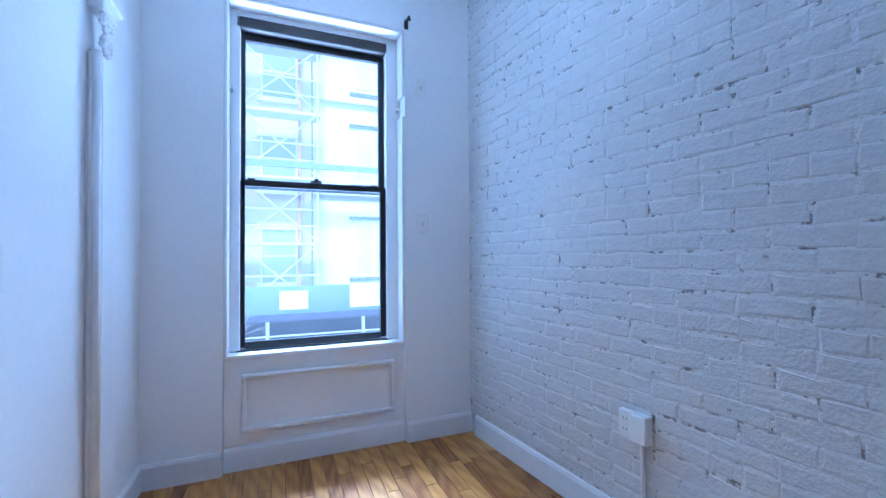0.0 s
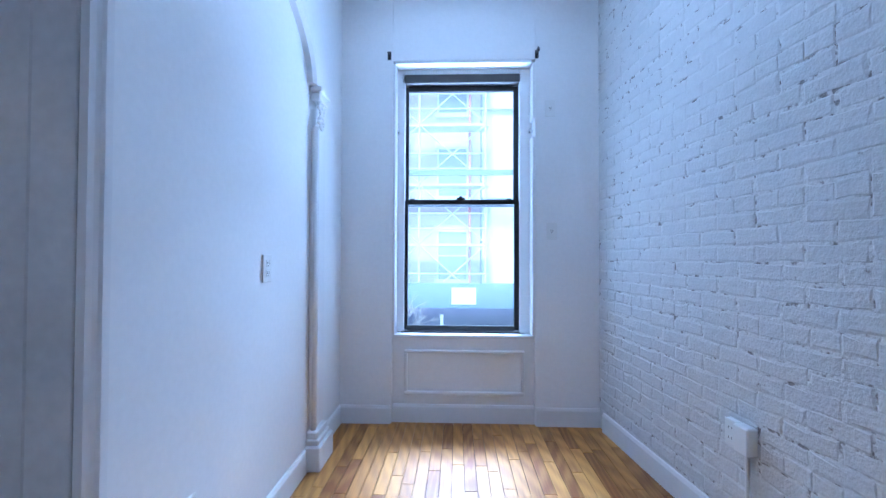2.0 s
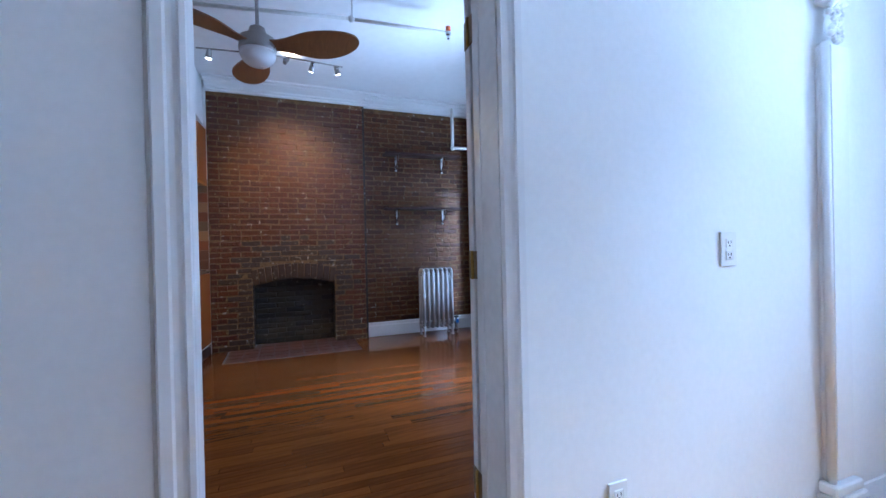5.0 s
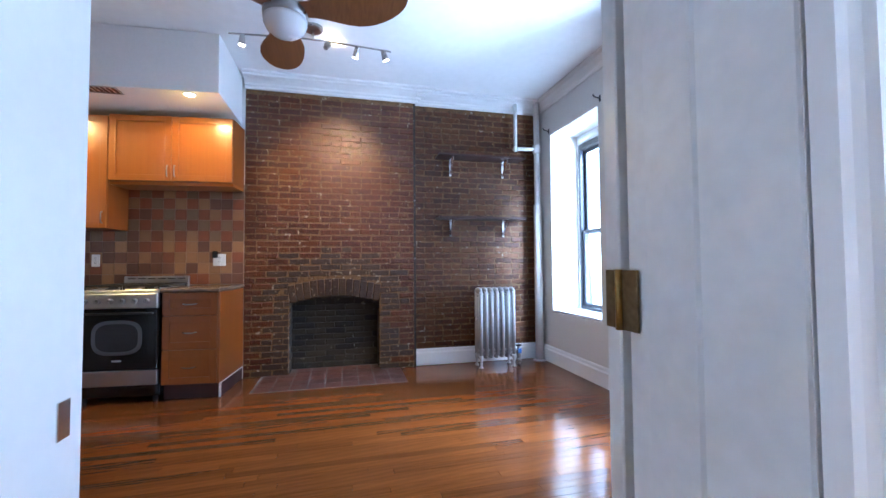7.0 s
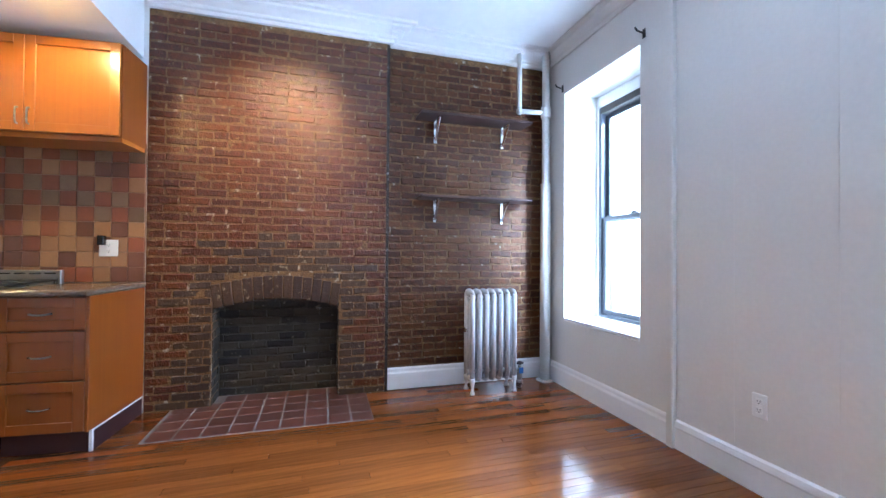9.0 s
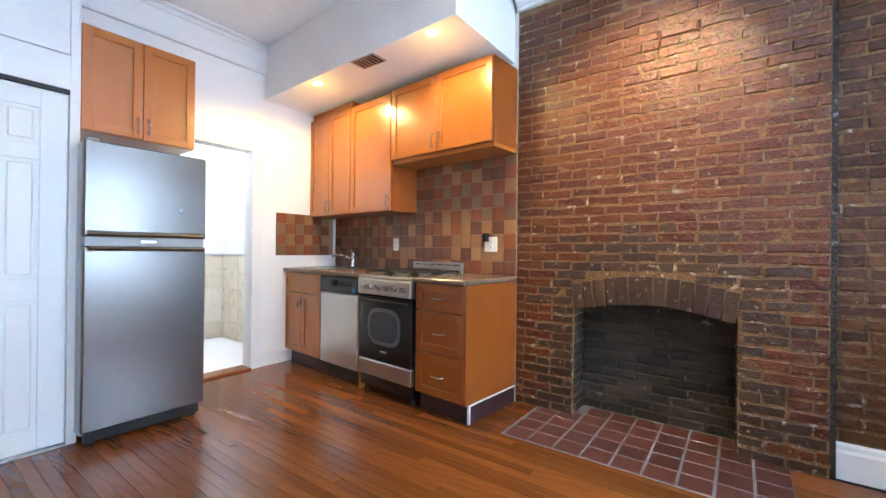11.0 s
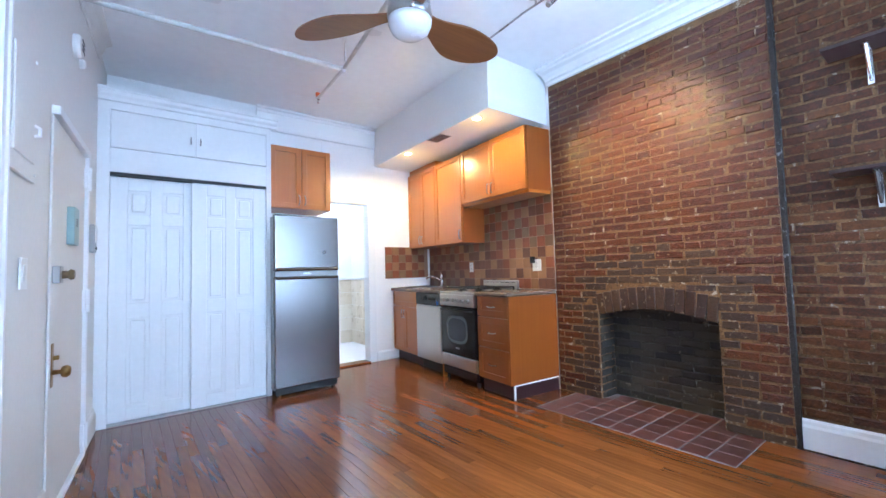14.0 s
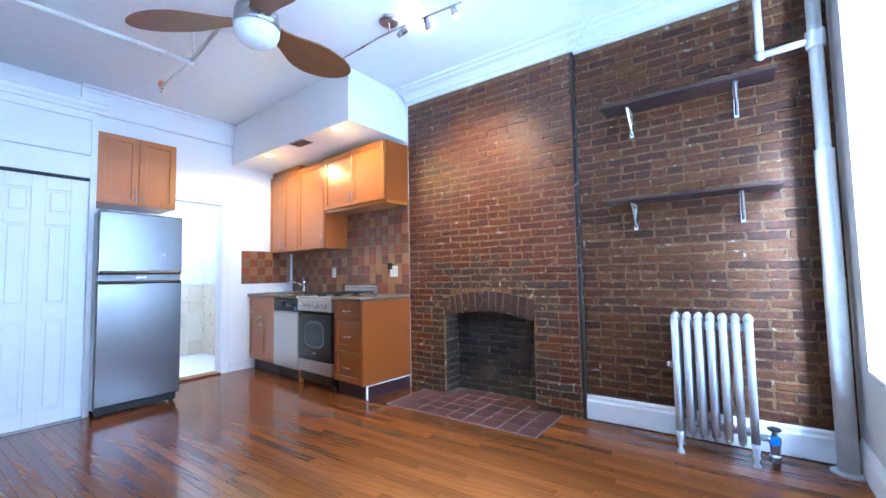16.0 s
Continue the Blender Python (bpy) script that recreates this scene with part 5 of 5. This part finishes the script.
part("branch", tube(bmesh.new(), [(1.70, 1.95, 2.78), (1.66, 1.22, 2.78)], 0.013), M_PIPE, sp, smooth=True)
part("joint", ball(bmesh.new(), j, 0.03), M_PIPE, sp, smooth=True)
part("joint", ball(bmesh.new(), (1.70, 1.95, 2.78), 0.025), M_PIPE, sp, smooth=True)
part("hanger", boxes((1.925, 1.935, 3.74, 3.75, 2.76, CEIL - 0.001), (1.695, 1.705, 1.94, 1.95, 2.78, CEIL - 0.001)), M_PIPE, sp)
for q in ((1.965, 4.43, 2.76), (1.66, 1.21, 2.78)):
    hd = part("sprinkler_head", rod(ball(bmesh.new(), q, 0.022), Vector(q), Vector(q) - Vector((0, 0, 0.045)), 0.01), M_CHROME, sp, smooth=False)
    part("cap", rod(bmesh.new(), Vector(q) + Vector((0, 0, 0.018)), Vector(q) + Vector((0, 0, 0.05)), 0.02), M_ORANGE, hd, "orange cap")

# entrance door and what hangs on its wall; x runs from the closet towards the bedroom
e = thing("door_1", LEFT @ pose(0.54, 0, 0), "cream painted steel entrance door, shut", "door", kind="structure")
part("leaf", boxes((0.0, 0.868, 0.0, 0.010, 0.03, 1.94), bevel=0.003), M_WALL_L, e)
part("frame", boxes((-0.045, -0.002, 0.0, 0.03, 0.0, 1.99), bevel=0.003), M_TRIM, e)
part("head_jamb", boxes((-0.0445, 0.868, 0.0, 0.035, 1.945, 1.99), bevel=0.003), M_GREYTRIM, e)
part("saddle", boxes((0.0, 0.868, 0.0, 0.03, 0.0, 0.028), bevel=0.004), M_TRIM, e, "white door saddle")
for z in (1.80, 1.0, 0.14):
    part("hinge", rod(boxes((-0.02, 0.03, 0.010, 0.028, z - 0.07, z + 0.07), bevel=0.002), (-0.001, 0.034, z - 0.075), (-0.001, 0.034, z + 0.075), 0.011), M_TRIM, e)
kb = part("lock_plate", boxes((0.785, 0.825, 0.0101, 0.014, 0.62, 0.83), bevel=0.002), M_BRASS, e, "brass lock plate")
part("knob", lathe(bmesh.new(), [(0.012, 0.022), (0.010, 0.05), (0.027, 0.058), (0.03, 0.075), (0.02, 0.088), (0.005, 0.09)], (0.805, -0.008, 0.69), axis="y"), M_BRASS, kb, smooth=True)
part("turn_piece", boxes((0.797, 0.813, 0.014, 0.037, 0.75, 0.77), bevel=0.002), M_BRASS, kb)
db = part("deadbolt", boxes((0.775, 0.845, 0.0101, 0.042, 1.12, 1.205), bevel=0.004), M_NICKEL, e, "deadbolt with turn knob")
part("turn_piece", lathe(bmesh.new(), [(0.02, 0.05), (0.018, 0.07), (0.028, 0.08), (0.022, 0.095)], (0.80, -0.008, 1.162), axis="y"), M_BRONZE, db)
it = thing("door_alarm", LEFT @ pose(1.02, 0.0105, 1.435), "pale green metal box fixed on the entrance door", "alarm box")
part("box", boxes((-0.06, 0.06, 0.0, 0.035, -0.105, 0.105), bevel=0.004), M_GREENPL, it)
part("grille", boxes(*[(-0.02, 0.02, 0.0351, 0.0365, 0.0 + k * 0.012, 0.006 + k * 0.012) for k in range(4)]), M_DARKPL, it)
it = thing("intercom", LEFT @ pose(0.22, 0.0, 1.43), "grey and white wall intercom", "intercom")
part("case", boxes((-0.055, 0.055, 0.0, 0.03, -0.10, 0.10), bevel=0.005), M_GREYPL, it)
part("face", boxes((-0.045, 0.02, 0.0301, 0.034, -0.03, 0.09), bevel=0.002), M_PLASTIC, it)
part("button", boxes((-0.03, 0.0, 0.0301, 0.036, -0.08, -0.055), bevel=0.002), M_BLACKM, it)
it = thing("fuse_box", LEFT @ pose(1.90, 0.0, 1.81), "cream painted flush fuse box door", "fuse box")
part("frame", boxes((-0.19, 0.19, 0.0, 0.012, -0.27, 0.27), bevel=0.004), M_WALL_L, it)
part("door", boxes((-0.135, 0.135, 0.0121, 0.02, -0.20, 0.20), bevel=0.003), M_WALL_L, it)
part("latch", tube(bmesh.new(), [(-0.12, 0.02, -0.04), (-0.13, 0.035, -0.05), (-0.13, 0.035, -0.08), (-0.12, 0.02, -0.085)], 0.006, 8), M_TRIM, it)
for sx in (-0.165, 0.165):
    for sz in (-0.24, 0.24):
        part("screw", lathe(bmesh.new(), [(0.008, 0.0121), (0.006, 0.016)], (sx, 0, sz), axis="y", seg=10), M_TRIM, it)
wall_plate("light_switch", LEFT @ pose(1.81, 0.0, 1.165), "white rocker light switch on the cream wall", "switch", rocker=True, w=0.09, h=0.125)
it = thing("smoke_alarm", LEFT @ pose(0.90, 0.0, 2.53), "white round smoke alarm with dark vents on the wall", "smoke alarm")
part("case", lathe(bmesh.new(), [(0.07, 0.0), (0.07, 0.02), (0.06, 0.035), (0.02, 0.04)], axis="y", seg=24), M_PLASTIC, it)
for k in range(3):
    part("vent", boxes((-0.04, 0.035, 0.041, 0.043, -0.035 + k * 0.028, -0.02 + k * 0.028)), M_DARKPL, it)
it = thing("wall_bump_stop", LEFT @ pose(0.72, 0.0, 2.50), "small white plaster patch", "fitting")
part("cap", lathe(bmesh.new(), [(0.03, 0.0), (0.028, 0.02), (0.015, 0.03)], axis="y"), M_PLASTIC, it)
wall_plate("wall_outlet", pose(1.87, 0.002, 0.42), "white double outlet on the cream wall", "outlet")
for x in (2.61, 3.56):
    h = thing("curtain_hook", pose(x, 0.0, 2.60), "small dark metal curtain rod hook", "hook", "curtain hooks")
    part("bracket", tube(boxes((-0.012, 0.012, 0.0, 0.004, -0.03, 0.03)), [(0, 0.004, 0.0), (0, 0.06, 0.01), (0, 0.075, 0.03)], 0.006, 8), M_BLACKM, h)

# ---- bedroom things ----
for x in (-0.69, -1.70):
    h = thing("curtain_hook", pose(x, -0.05, 2.52), "small black curtain rod hook over the window", "hook", "curtain hooks")
    part("bracket", tube(boxes((-0.012, 0.012, 0.0, 0.005, -0.028, 0.028)), [(0, 0.005, 0.01), (0, 0.06, 0.015), (0.0, 0.075, -0.01)] if x < -1 else [(0, 0.005, 0), (0, 0.05, 0.0)], 0.008, 8), M_BLACKM, h)
wall_plate("wall_outlet", pose(-1.79, -0.05, 2.145), "white single outlet high on the wall", "outlet", sockets=1)
wall_plate("wall_outlet", pose(-1.80, -0.05, 1.31), "white single outlet on the wall", "outlet", sockets=1)
wall_plate("light_switch", pose(BED_X, 1.05, 1.085, 0, 0, 90), "white switch plate on the white wall", "switch", w=0.075)
wall_plate("wall_outlet", pose(BED_X, 1.54, 0.36, 0, 0, 90), "white double outlet low on the wall", "outlet")
for x, z in ((-0.735, 2.02), (-1.675, 2.02)):
    c = thing("cafe_rod_socket", pose(x, -0.155, z), "small painted metal cup for a curtain rod", "bracket")
    part("cup", lathe(bmesh.new(), [(0.018, 0.0), (0.018, 0.012), (0.01, 0.014), (0.01, 0.03)], axis="y"), M_CHROME, c)
ob_m = w_pb.matrix_basis @ pose(2.55, 0.0, 0.46)
o = thing("surface_outlet", ob_m, "white surface-mounted outlet box with conduit", "outlet")
part("box", boxes((-0.034, 0.034, 0.0, 0.045, -0.052, 0.052), bevel=0.005), M_PLASTIC, o)
part("plate", boxes((0.036, 0.095, 0.0, 0.028, -0.05, 0.05), bevel=0.003), M_PLASTIC, o)
part("slots", boxes(*[(0.057 + a, 0.0595 + a, 0.0281, 0.029, z, z + 0.008) for a in (0.0, 0.014) for z in (-0.024, 0.016)]), M_DARKPL, o)
part("conduit", rod(bmesh.new(), (0.0, 0.015, -0.38), (0.0, 0.015, -0.05), 0.008), M_PIPE, o)

# ---- the street ----
GROUND = -3.4
tagged(part("ground", boxes((-300, 300, -300, -0.46, GROUND - 0.5, GROUND)), M_ASPHALT), "asphalt street below", "ground", kind="structure")
tagged(part("pavement", boxes((-60, 60, -11.9, -9.6, GROUND, GROUND + 0.15)), M_FARSTONE), "pale concrete pavement with kerb", "pavement", kind="structure")
FY = -12.0
hb = thing("apartment_building", pose(2.9, FY, GROUND), "brick apartment house behind scaffolding", "building")
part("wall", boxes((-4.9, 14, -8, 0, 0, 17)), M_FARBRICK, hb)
part("roof", boxes((-4.9, 14.1, -8, 0.25, 17.001, 17.5)), M_FARSTONE, hb)
for lv in range(5):
    for i in range(7):
        x, z = -3.9 + i * 2.2, 3.7 + lv * 3.0
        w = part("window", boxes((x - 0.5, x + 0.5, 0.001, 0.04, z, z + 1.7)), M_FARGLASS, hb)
        part("frame", boxes((x - 0.56, x - 0.5, 0.0, 0.07, z, z + 1.7), (x + 0.5, x + 0.56, 0.0, 0.07, z, z + 1.7), (x - 0.5, x + 0.5, 0.0, 0.06, z + 0.82, z + 0.88)), M_FARSTONE, w)
        part("sill", boxes((x - 0.65, x + 0.65, 0.0, 0.14, z - 0.15, z - 0.001), (x - 0.65, x + 0.65, 0.0, 0.1, z + 1.701, z + 1.95)), M_FARSTONE, w)
pb = thing("town_house", pose(-6.5, FY + 0.05, GROUND), "pale limestone town house", "building")
part("wall", boxes((-9, 4.45, -8, 0, 0, 15)), M_FARSTONE, pb)
part("roof", boxes((-9.1, 4.45, -8, 0.3, 15.001, 15.4)), M_FARSTONE, pb)
for lv in range(4):
    for i in range(4):
        x, z = 2.4 - i * 2.6, 3.8 + lv * 3.2
        w = part("window", boxes((x - 0.75, x + 0.75, 0.001, 0.03, z, z + 2.0)), M_FARSTONE, pb)
        part("frame", boxes((x - 0.85, x + 0.85, 0.0, 0.10, z + 2.001, z + 2.1), (x - 0.85, x + 0.85, 0.0, 0.12, z - 0.12, z - 0.001)), M_SHED, w)
        part("pane", boxes((x - 0.6, x - 0.05, 0.031, 0.05, z + 0.15, z + 1.85), (x + 0.05, x + 0.6, 0.031, 0.05, z + 0.15, z + 1.85)), M_SCAF, w)
    part("string_course", boxes((-9, 4.45, 0.0, 0.15, 6.6 + lv * 3.2, 6.8 + lv * 3.2)), M_FARSTONE, pb)
sd = thing("sidewalk_shed", pose(0, FY + 2.3, GROUND), "blue plywood sidewalk shed with white signs", "shed")
part("parapet", boxes((-9.5, 14, -0.06, 0.0, 2.95, 3.71)), M_HOARD, sd, "blue plywood parapet")
# shade under the shed is put into the colour of deck and hoarding
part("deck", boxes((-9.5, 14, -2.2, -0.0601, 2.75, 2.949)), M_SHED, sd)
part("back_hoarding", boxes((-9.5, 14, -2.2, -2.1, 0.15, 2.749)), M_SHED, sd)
for x in (-1.37, 3.3):
    part("sign", boxes((x - 0.37, x + 0.37, 0.001, 0.02, 3.07, 3.58)), M_SIGN, sd, "blank white sign")
part("sign", boxes((-4.6, -2.9, 0.001, 0.02, 3.05, 3.75)), M_SIGN, sd, "blank white sign")
for k in range(9):
    x = -8.5 + k * 2.6
    part("post", rod(bmesh.new(), (x, -0.1, 0.0), (x, -0.1, 2.75), 0.05, seg=8), M_SCAF, sd)
for z in (2.3, 1.6, 1.95):
    part("rail", rod(bmesh.new(), (-9.5, -0.12, z), (14, -0.12, z + 0.1), 0.025, seg=6), M_SCAF, sd)
sc = thing("scaffold", pose(-1.1, FY + 1.2, GROUND + 2.95), "steel tube scaffold with cross braces and planks", "scaffold")
for lv in range(6):
    z = lv * 2.0
    part("plank", boxes((-1.1, 13.5, -0.7, 0.0, z + 1.92, z + 2.0)), M_SCAF, sc)
    part("guard_rail", rod(rod(bmesh.new(), (-1.1, 0, z + 1.0), (13.5, 0, z + 1.0), 0.025, seg=6), (-1.1, 0, z + 0.5), (13.5, 0, z + 0.5), 0.025, seg=6), M_SCAF, sc)
    for k in range(6):
        x = -1.0 + k * 2.2
        part("brace", rod(rod(bmesh.new(), (x, 0.03, z), (x + 2.2, 0.03, z + 1.95), 0.022, seg=6), (x + 2.2, 0.03, z), (x, 0.03, z + 1.95), 0.022, seg=6), M_SCAF, sc)
for k in range(7):
    x = -1.0 + k * 2.2
    part("upright", rod(bmesh.new(), (x, 0, 0.0), (x, 0, 12), 0.035, seg=8), M_SCAF, sc)
    part("upright", rod(bmesh.new(), (x + 0.5, -0.7, 0.0), (x + 0.5, -0.7, 12), 0.05, seg=8), M_SCAFR, sc, "red oxide painted post")
part("ledger", boxes((-9.0, 13.5, 0.06, 0.14, 4.25, 4.42)), M_NET, sc, "blue-grey netting strip")
# bare street trees
for x, y, s in ((0.4, -7.2, 1.0), (-3.6, -7.4, 0.8)):
    t = thing("street_tree", pose(x, y, GROUND), "bare pale-barked street tree", "tree")
    part("trunk", tube(bmesh.new(), [(0, 0, 0), (0.05, 0.02, 1.2 * s), (0.0, 0.05, 2.2 * s)], 0.07, 8), M_BARK, t)
    crown = bmesh.new()
    rt = random.Random(int(x * 10))

    def grow(p, way, length, r, depth):
        q = p + way * length
        rod(crown, p, q, r, r * 0.7, seg=5)
        if depth:
            for _ in range(3):
                w2 = (way + Vector((rt.uniform(-0.8, 0.8), rt.uniform(-0.8, 0.8), rt.uniform(-0.35, 0.5)))).normalized()
                grow(q, w2, length * rt.uniform(0.6, 0.85), r * 0.62, depth - 1)

    for _ in range(4):
        grow(Vector((0, 0.05, 2.1 * s)), Vector((rt.uniform(-0.9, 0.9), rt.uniform(-0.6, 0.6), 0.7)).normalized(), 0.65 * s, 0.03, 3)
    part("crown", crown, M_BARK, t, "bare twigs")

# ---- pieces of floors, walls and hearth ----
# hearth
he = thing("hearth", pose(3.78, 1.69, 0, 0, 0, 90), "terracotta quarry tile hearth with pale grout", "hearth", kind="structure")
part("bed", boxes((-0.02, 1.36, -0.23, 0.535, -0.01, 0.003)), M_GROUT, he)
ht_mesh = [mesh_of("tile", box(bmesh.new(), -0.0695, 0.0695, -0.0690, 0.0690, 0.0, 0.0032, 0.001), M_TERRA)]
spots = []
for i in range(9):
    for jx in range(5):
        x, y = 0.052 + i * 0.152, 0.46 - jx * 0.149
        if jx == 4 and not 0.2 < x < 1.1:
            continue
        spots.append((0, Matrix.Translation((x, y, 0.002))))
pieces(he, "tile", ht_mesh, M_TERRA, spots)

# bricks of the chimney breast: x runs towards the kitchen, y out into the room
BH, BL = 0.0615, 0.205
ARCH = lambda x: 0.715 + 0.07 * math.sin(math.pi * min(1, max(0, (x - 0.37) / 0.905)))
WIDE = SEAM - 1.52
meshes = soft_brick_meshes(M_BRICK, BL - 0.012, 0.03, BH - 0.0105, 16, jitter=0.0055, sunk=0.007, rim=0.004)
sooty = soft_brick_meshes(M_BRICKS, BL - 0.012, 0.03, BH - 0.0105, 12, jitter=0.0048, sunk=0.0065, rim=0.004)
w_ch_rig = pose(3.78, 1.52, 0, 0, 0, 90)
PIER = 15 * BH
low = course_spots(0.372, PIER, BL, BH, 6, lambda x, z: True, wave=0.002)
low += [(k, Matrix.Translation((1.277, 0, 0)) @ m) for k, m in course_spots(WIDE - 1.277, PIER, BL, BH, 6, lambda x, z: True, wave=0.002)]
high = [(k % 6, Matrix.Translation((0, 0, PIER)) @ m) for k, m in course_spots(WIDE, 2.878 - PIER, BL, BH, 6, lambda x, z: not (z < BH and 0.5 < x < 1.15), wave=0.002)]


def stained(m):
    """The smoke stain spreads round the fire opening and up over its arch."""
    p = m.translation
    d = math.hypot((p.x - 0.82) * 0.9, max(0.0, p.z - 0.85) * 1.5)
    return d + random.uniform(-0.12, 0.12) < 0.60


dark, red = [], []
for k, m in low + high:
    (dark if stained(m) else red).append((k, w_ch_rig @ m))
pieces(w_ch, "sooty_brick", sooty, M_BRICKS, dark, 300)
pieces(w_ch, "brick", meshes, M_BRICK_I, red, 300)
soot = [mesh_of("brick", box(bmesh.new(), -0.033, 0.033, -0.03, 0.002, -0.088, 0.088, 0.004), M_BRICKS)]
spots = []
for k in range(13):
    x = 0.40 + k * (0.845 / 12)
    tilt = (x - 0.8225) * 0.35
    spots.append((0, w_ch_rig @ pose(x, random.uniform(-0.002, 0.004), ARCH(x) + 0.09, 0, math.degrees(tilt), 0)))
pieces(w_ch, "arch_brick", soot, M_BRICKS, spots)
# firebox lining
part("firebox_lining", boxes((3.80, 4.029, 1.8701, 1.8899, 0, 0.78), (3.80, 4.029, 2.7951, 2.815, 0, 0.78), (4.018, 4.0295, 1.8902, 2.7948, 0, 0.7998), (3.80, 4.015, 1.8902, 2.7948, 0.786, 0.7995)), M_SOOTMORTAR, w_ch)
fb = soft_brick_meshes(M_SOOT, BL - 0.006, 0.02, BH - 0.006, 6, jitter=0.006, sunk=0.005, rim=0.007)
for rig, L in ((pose(4.012, 1.89, 0, 0, 0, 90), 0.905), (pose(4.012, 2.789, 0, 0, 0, 180), 0.212), (pose(3.80, 1.896, 0), 0.212)):
    pieces(w_ch, "firebox_brick", fb, M_SOOT, [(k, rig @ m) for k, m in course_spots(L, 0.77, BL, BH, 4, lambda x, z: True, header=0, wave=0.003)])
# recess wall
meshes = soft_brick_meshes(M_BRICKD, BL - 0.013, 0.03, BH - 0.0112, 12, jitter=0.0055, sunk=0.007, rim=0.004)
rig = pose(3.84, 0.0, 0, 0, 0, 90)
spots = [(k, rig @ m) for k, m in course_spots(1.518, 2.875, BL, BH, len(meshes), lambda x, z: z > 0.1)]
spots.sort(key=lambda s: s[1].translation.z)
pieces(w_re, "brick", meshes, M_BRICKD_I, spots, 300)
# the return of the chimney breast beside the recess
pieces(w_ch, "return_brick", meshes, M_BRICKD_I, [(r % 6, Matrix.LocRotScale((3.812, 1.518, (r + 0.5) * BH), Euler((0, 0, math.pi)), (0.30 if r % 2 else 0.27, 1, 1))) for r in range(46)])
# near-black strip down the corner between chimney return and recess wall
part("return_shadow_joint", boxes((3.7925, 3.846, 1.495, 1.5195, 0.0, 2.879)), M_JOINTDARK, w_ch)
# painted brick wall of the bedroom
meshes = soft_brick_meshes(M_PAINTBRICK, 0.1895, 0.02, 0.0655, 18, jitter=0.0065, sunk=0.0030, rim=0.010, flat=0.18)
spots = course_spots(3.775, CEIL, 0.19, 0.0657, 18, lambda x, z: z > 0.06, proud=0.0010, header=7, tilt=0.25, wave=0.005)
spots.sort(key=lambda s: -s[1].translation.x)
near = [s for s in spots if 1.3 < s[1].translation.x and s[1].translation.z < 2.6]
far = [s for s in spots if s not in near]
pieces(w_pb, "brick", meshes, M_PAINTBRICK_I, near[150:450] + near[:150] + near[450:] + far, 300)


# floor boards
def boards(x0, x1, y0, y1, width, lo, hi, mats, seed, gap, lean, limit):
    rb = random.Random(seed)
    unit = [mesh_of("plank", box(bmesh.new(), -0.5, 0.5, -0.5, 0.5, -0.018, 0.0), m) for m in mats[:1]]
    spots = []
    n = int((x1 - x0) / width)
    for i in range(n):
        x = x0 + (i + 0.5) * width
        y = y0 - rb.uniform(0, lo)
        while y < y1:
            l = rb.uniform(lo, hi)
            a, b = max(y, y0), min(y + l, y1)
            if b - a > 0.03:
                spots.append((0, Matrix.LocRotScale((x, (a + b) / 2, rb.uniform(-0.0006, 0.0)), Euler((rb.uniform(-lean, lean) * 0.12, rb.uniform(-lean, lean), 0)), (width - gap, b - a - gap, 1))))
            y += l
    pieces(floor, "plank", unit, mats[1], spots, limit)


boards(-0.30, 3.84, 0.0, 5.52, 0.0575, 0.5, 1.7, (M_FLOOR, M_FLOOR_I), 5, 0.0018, 0.006, 300)
boards(-2.65, -0.305, -0.09, 3.7, 0.063, 0.3, 0.9, (M_FLOORB, M_FLOORB_I), 6, 0.003, 0.006, 300)
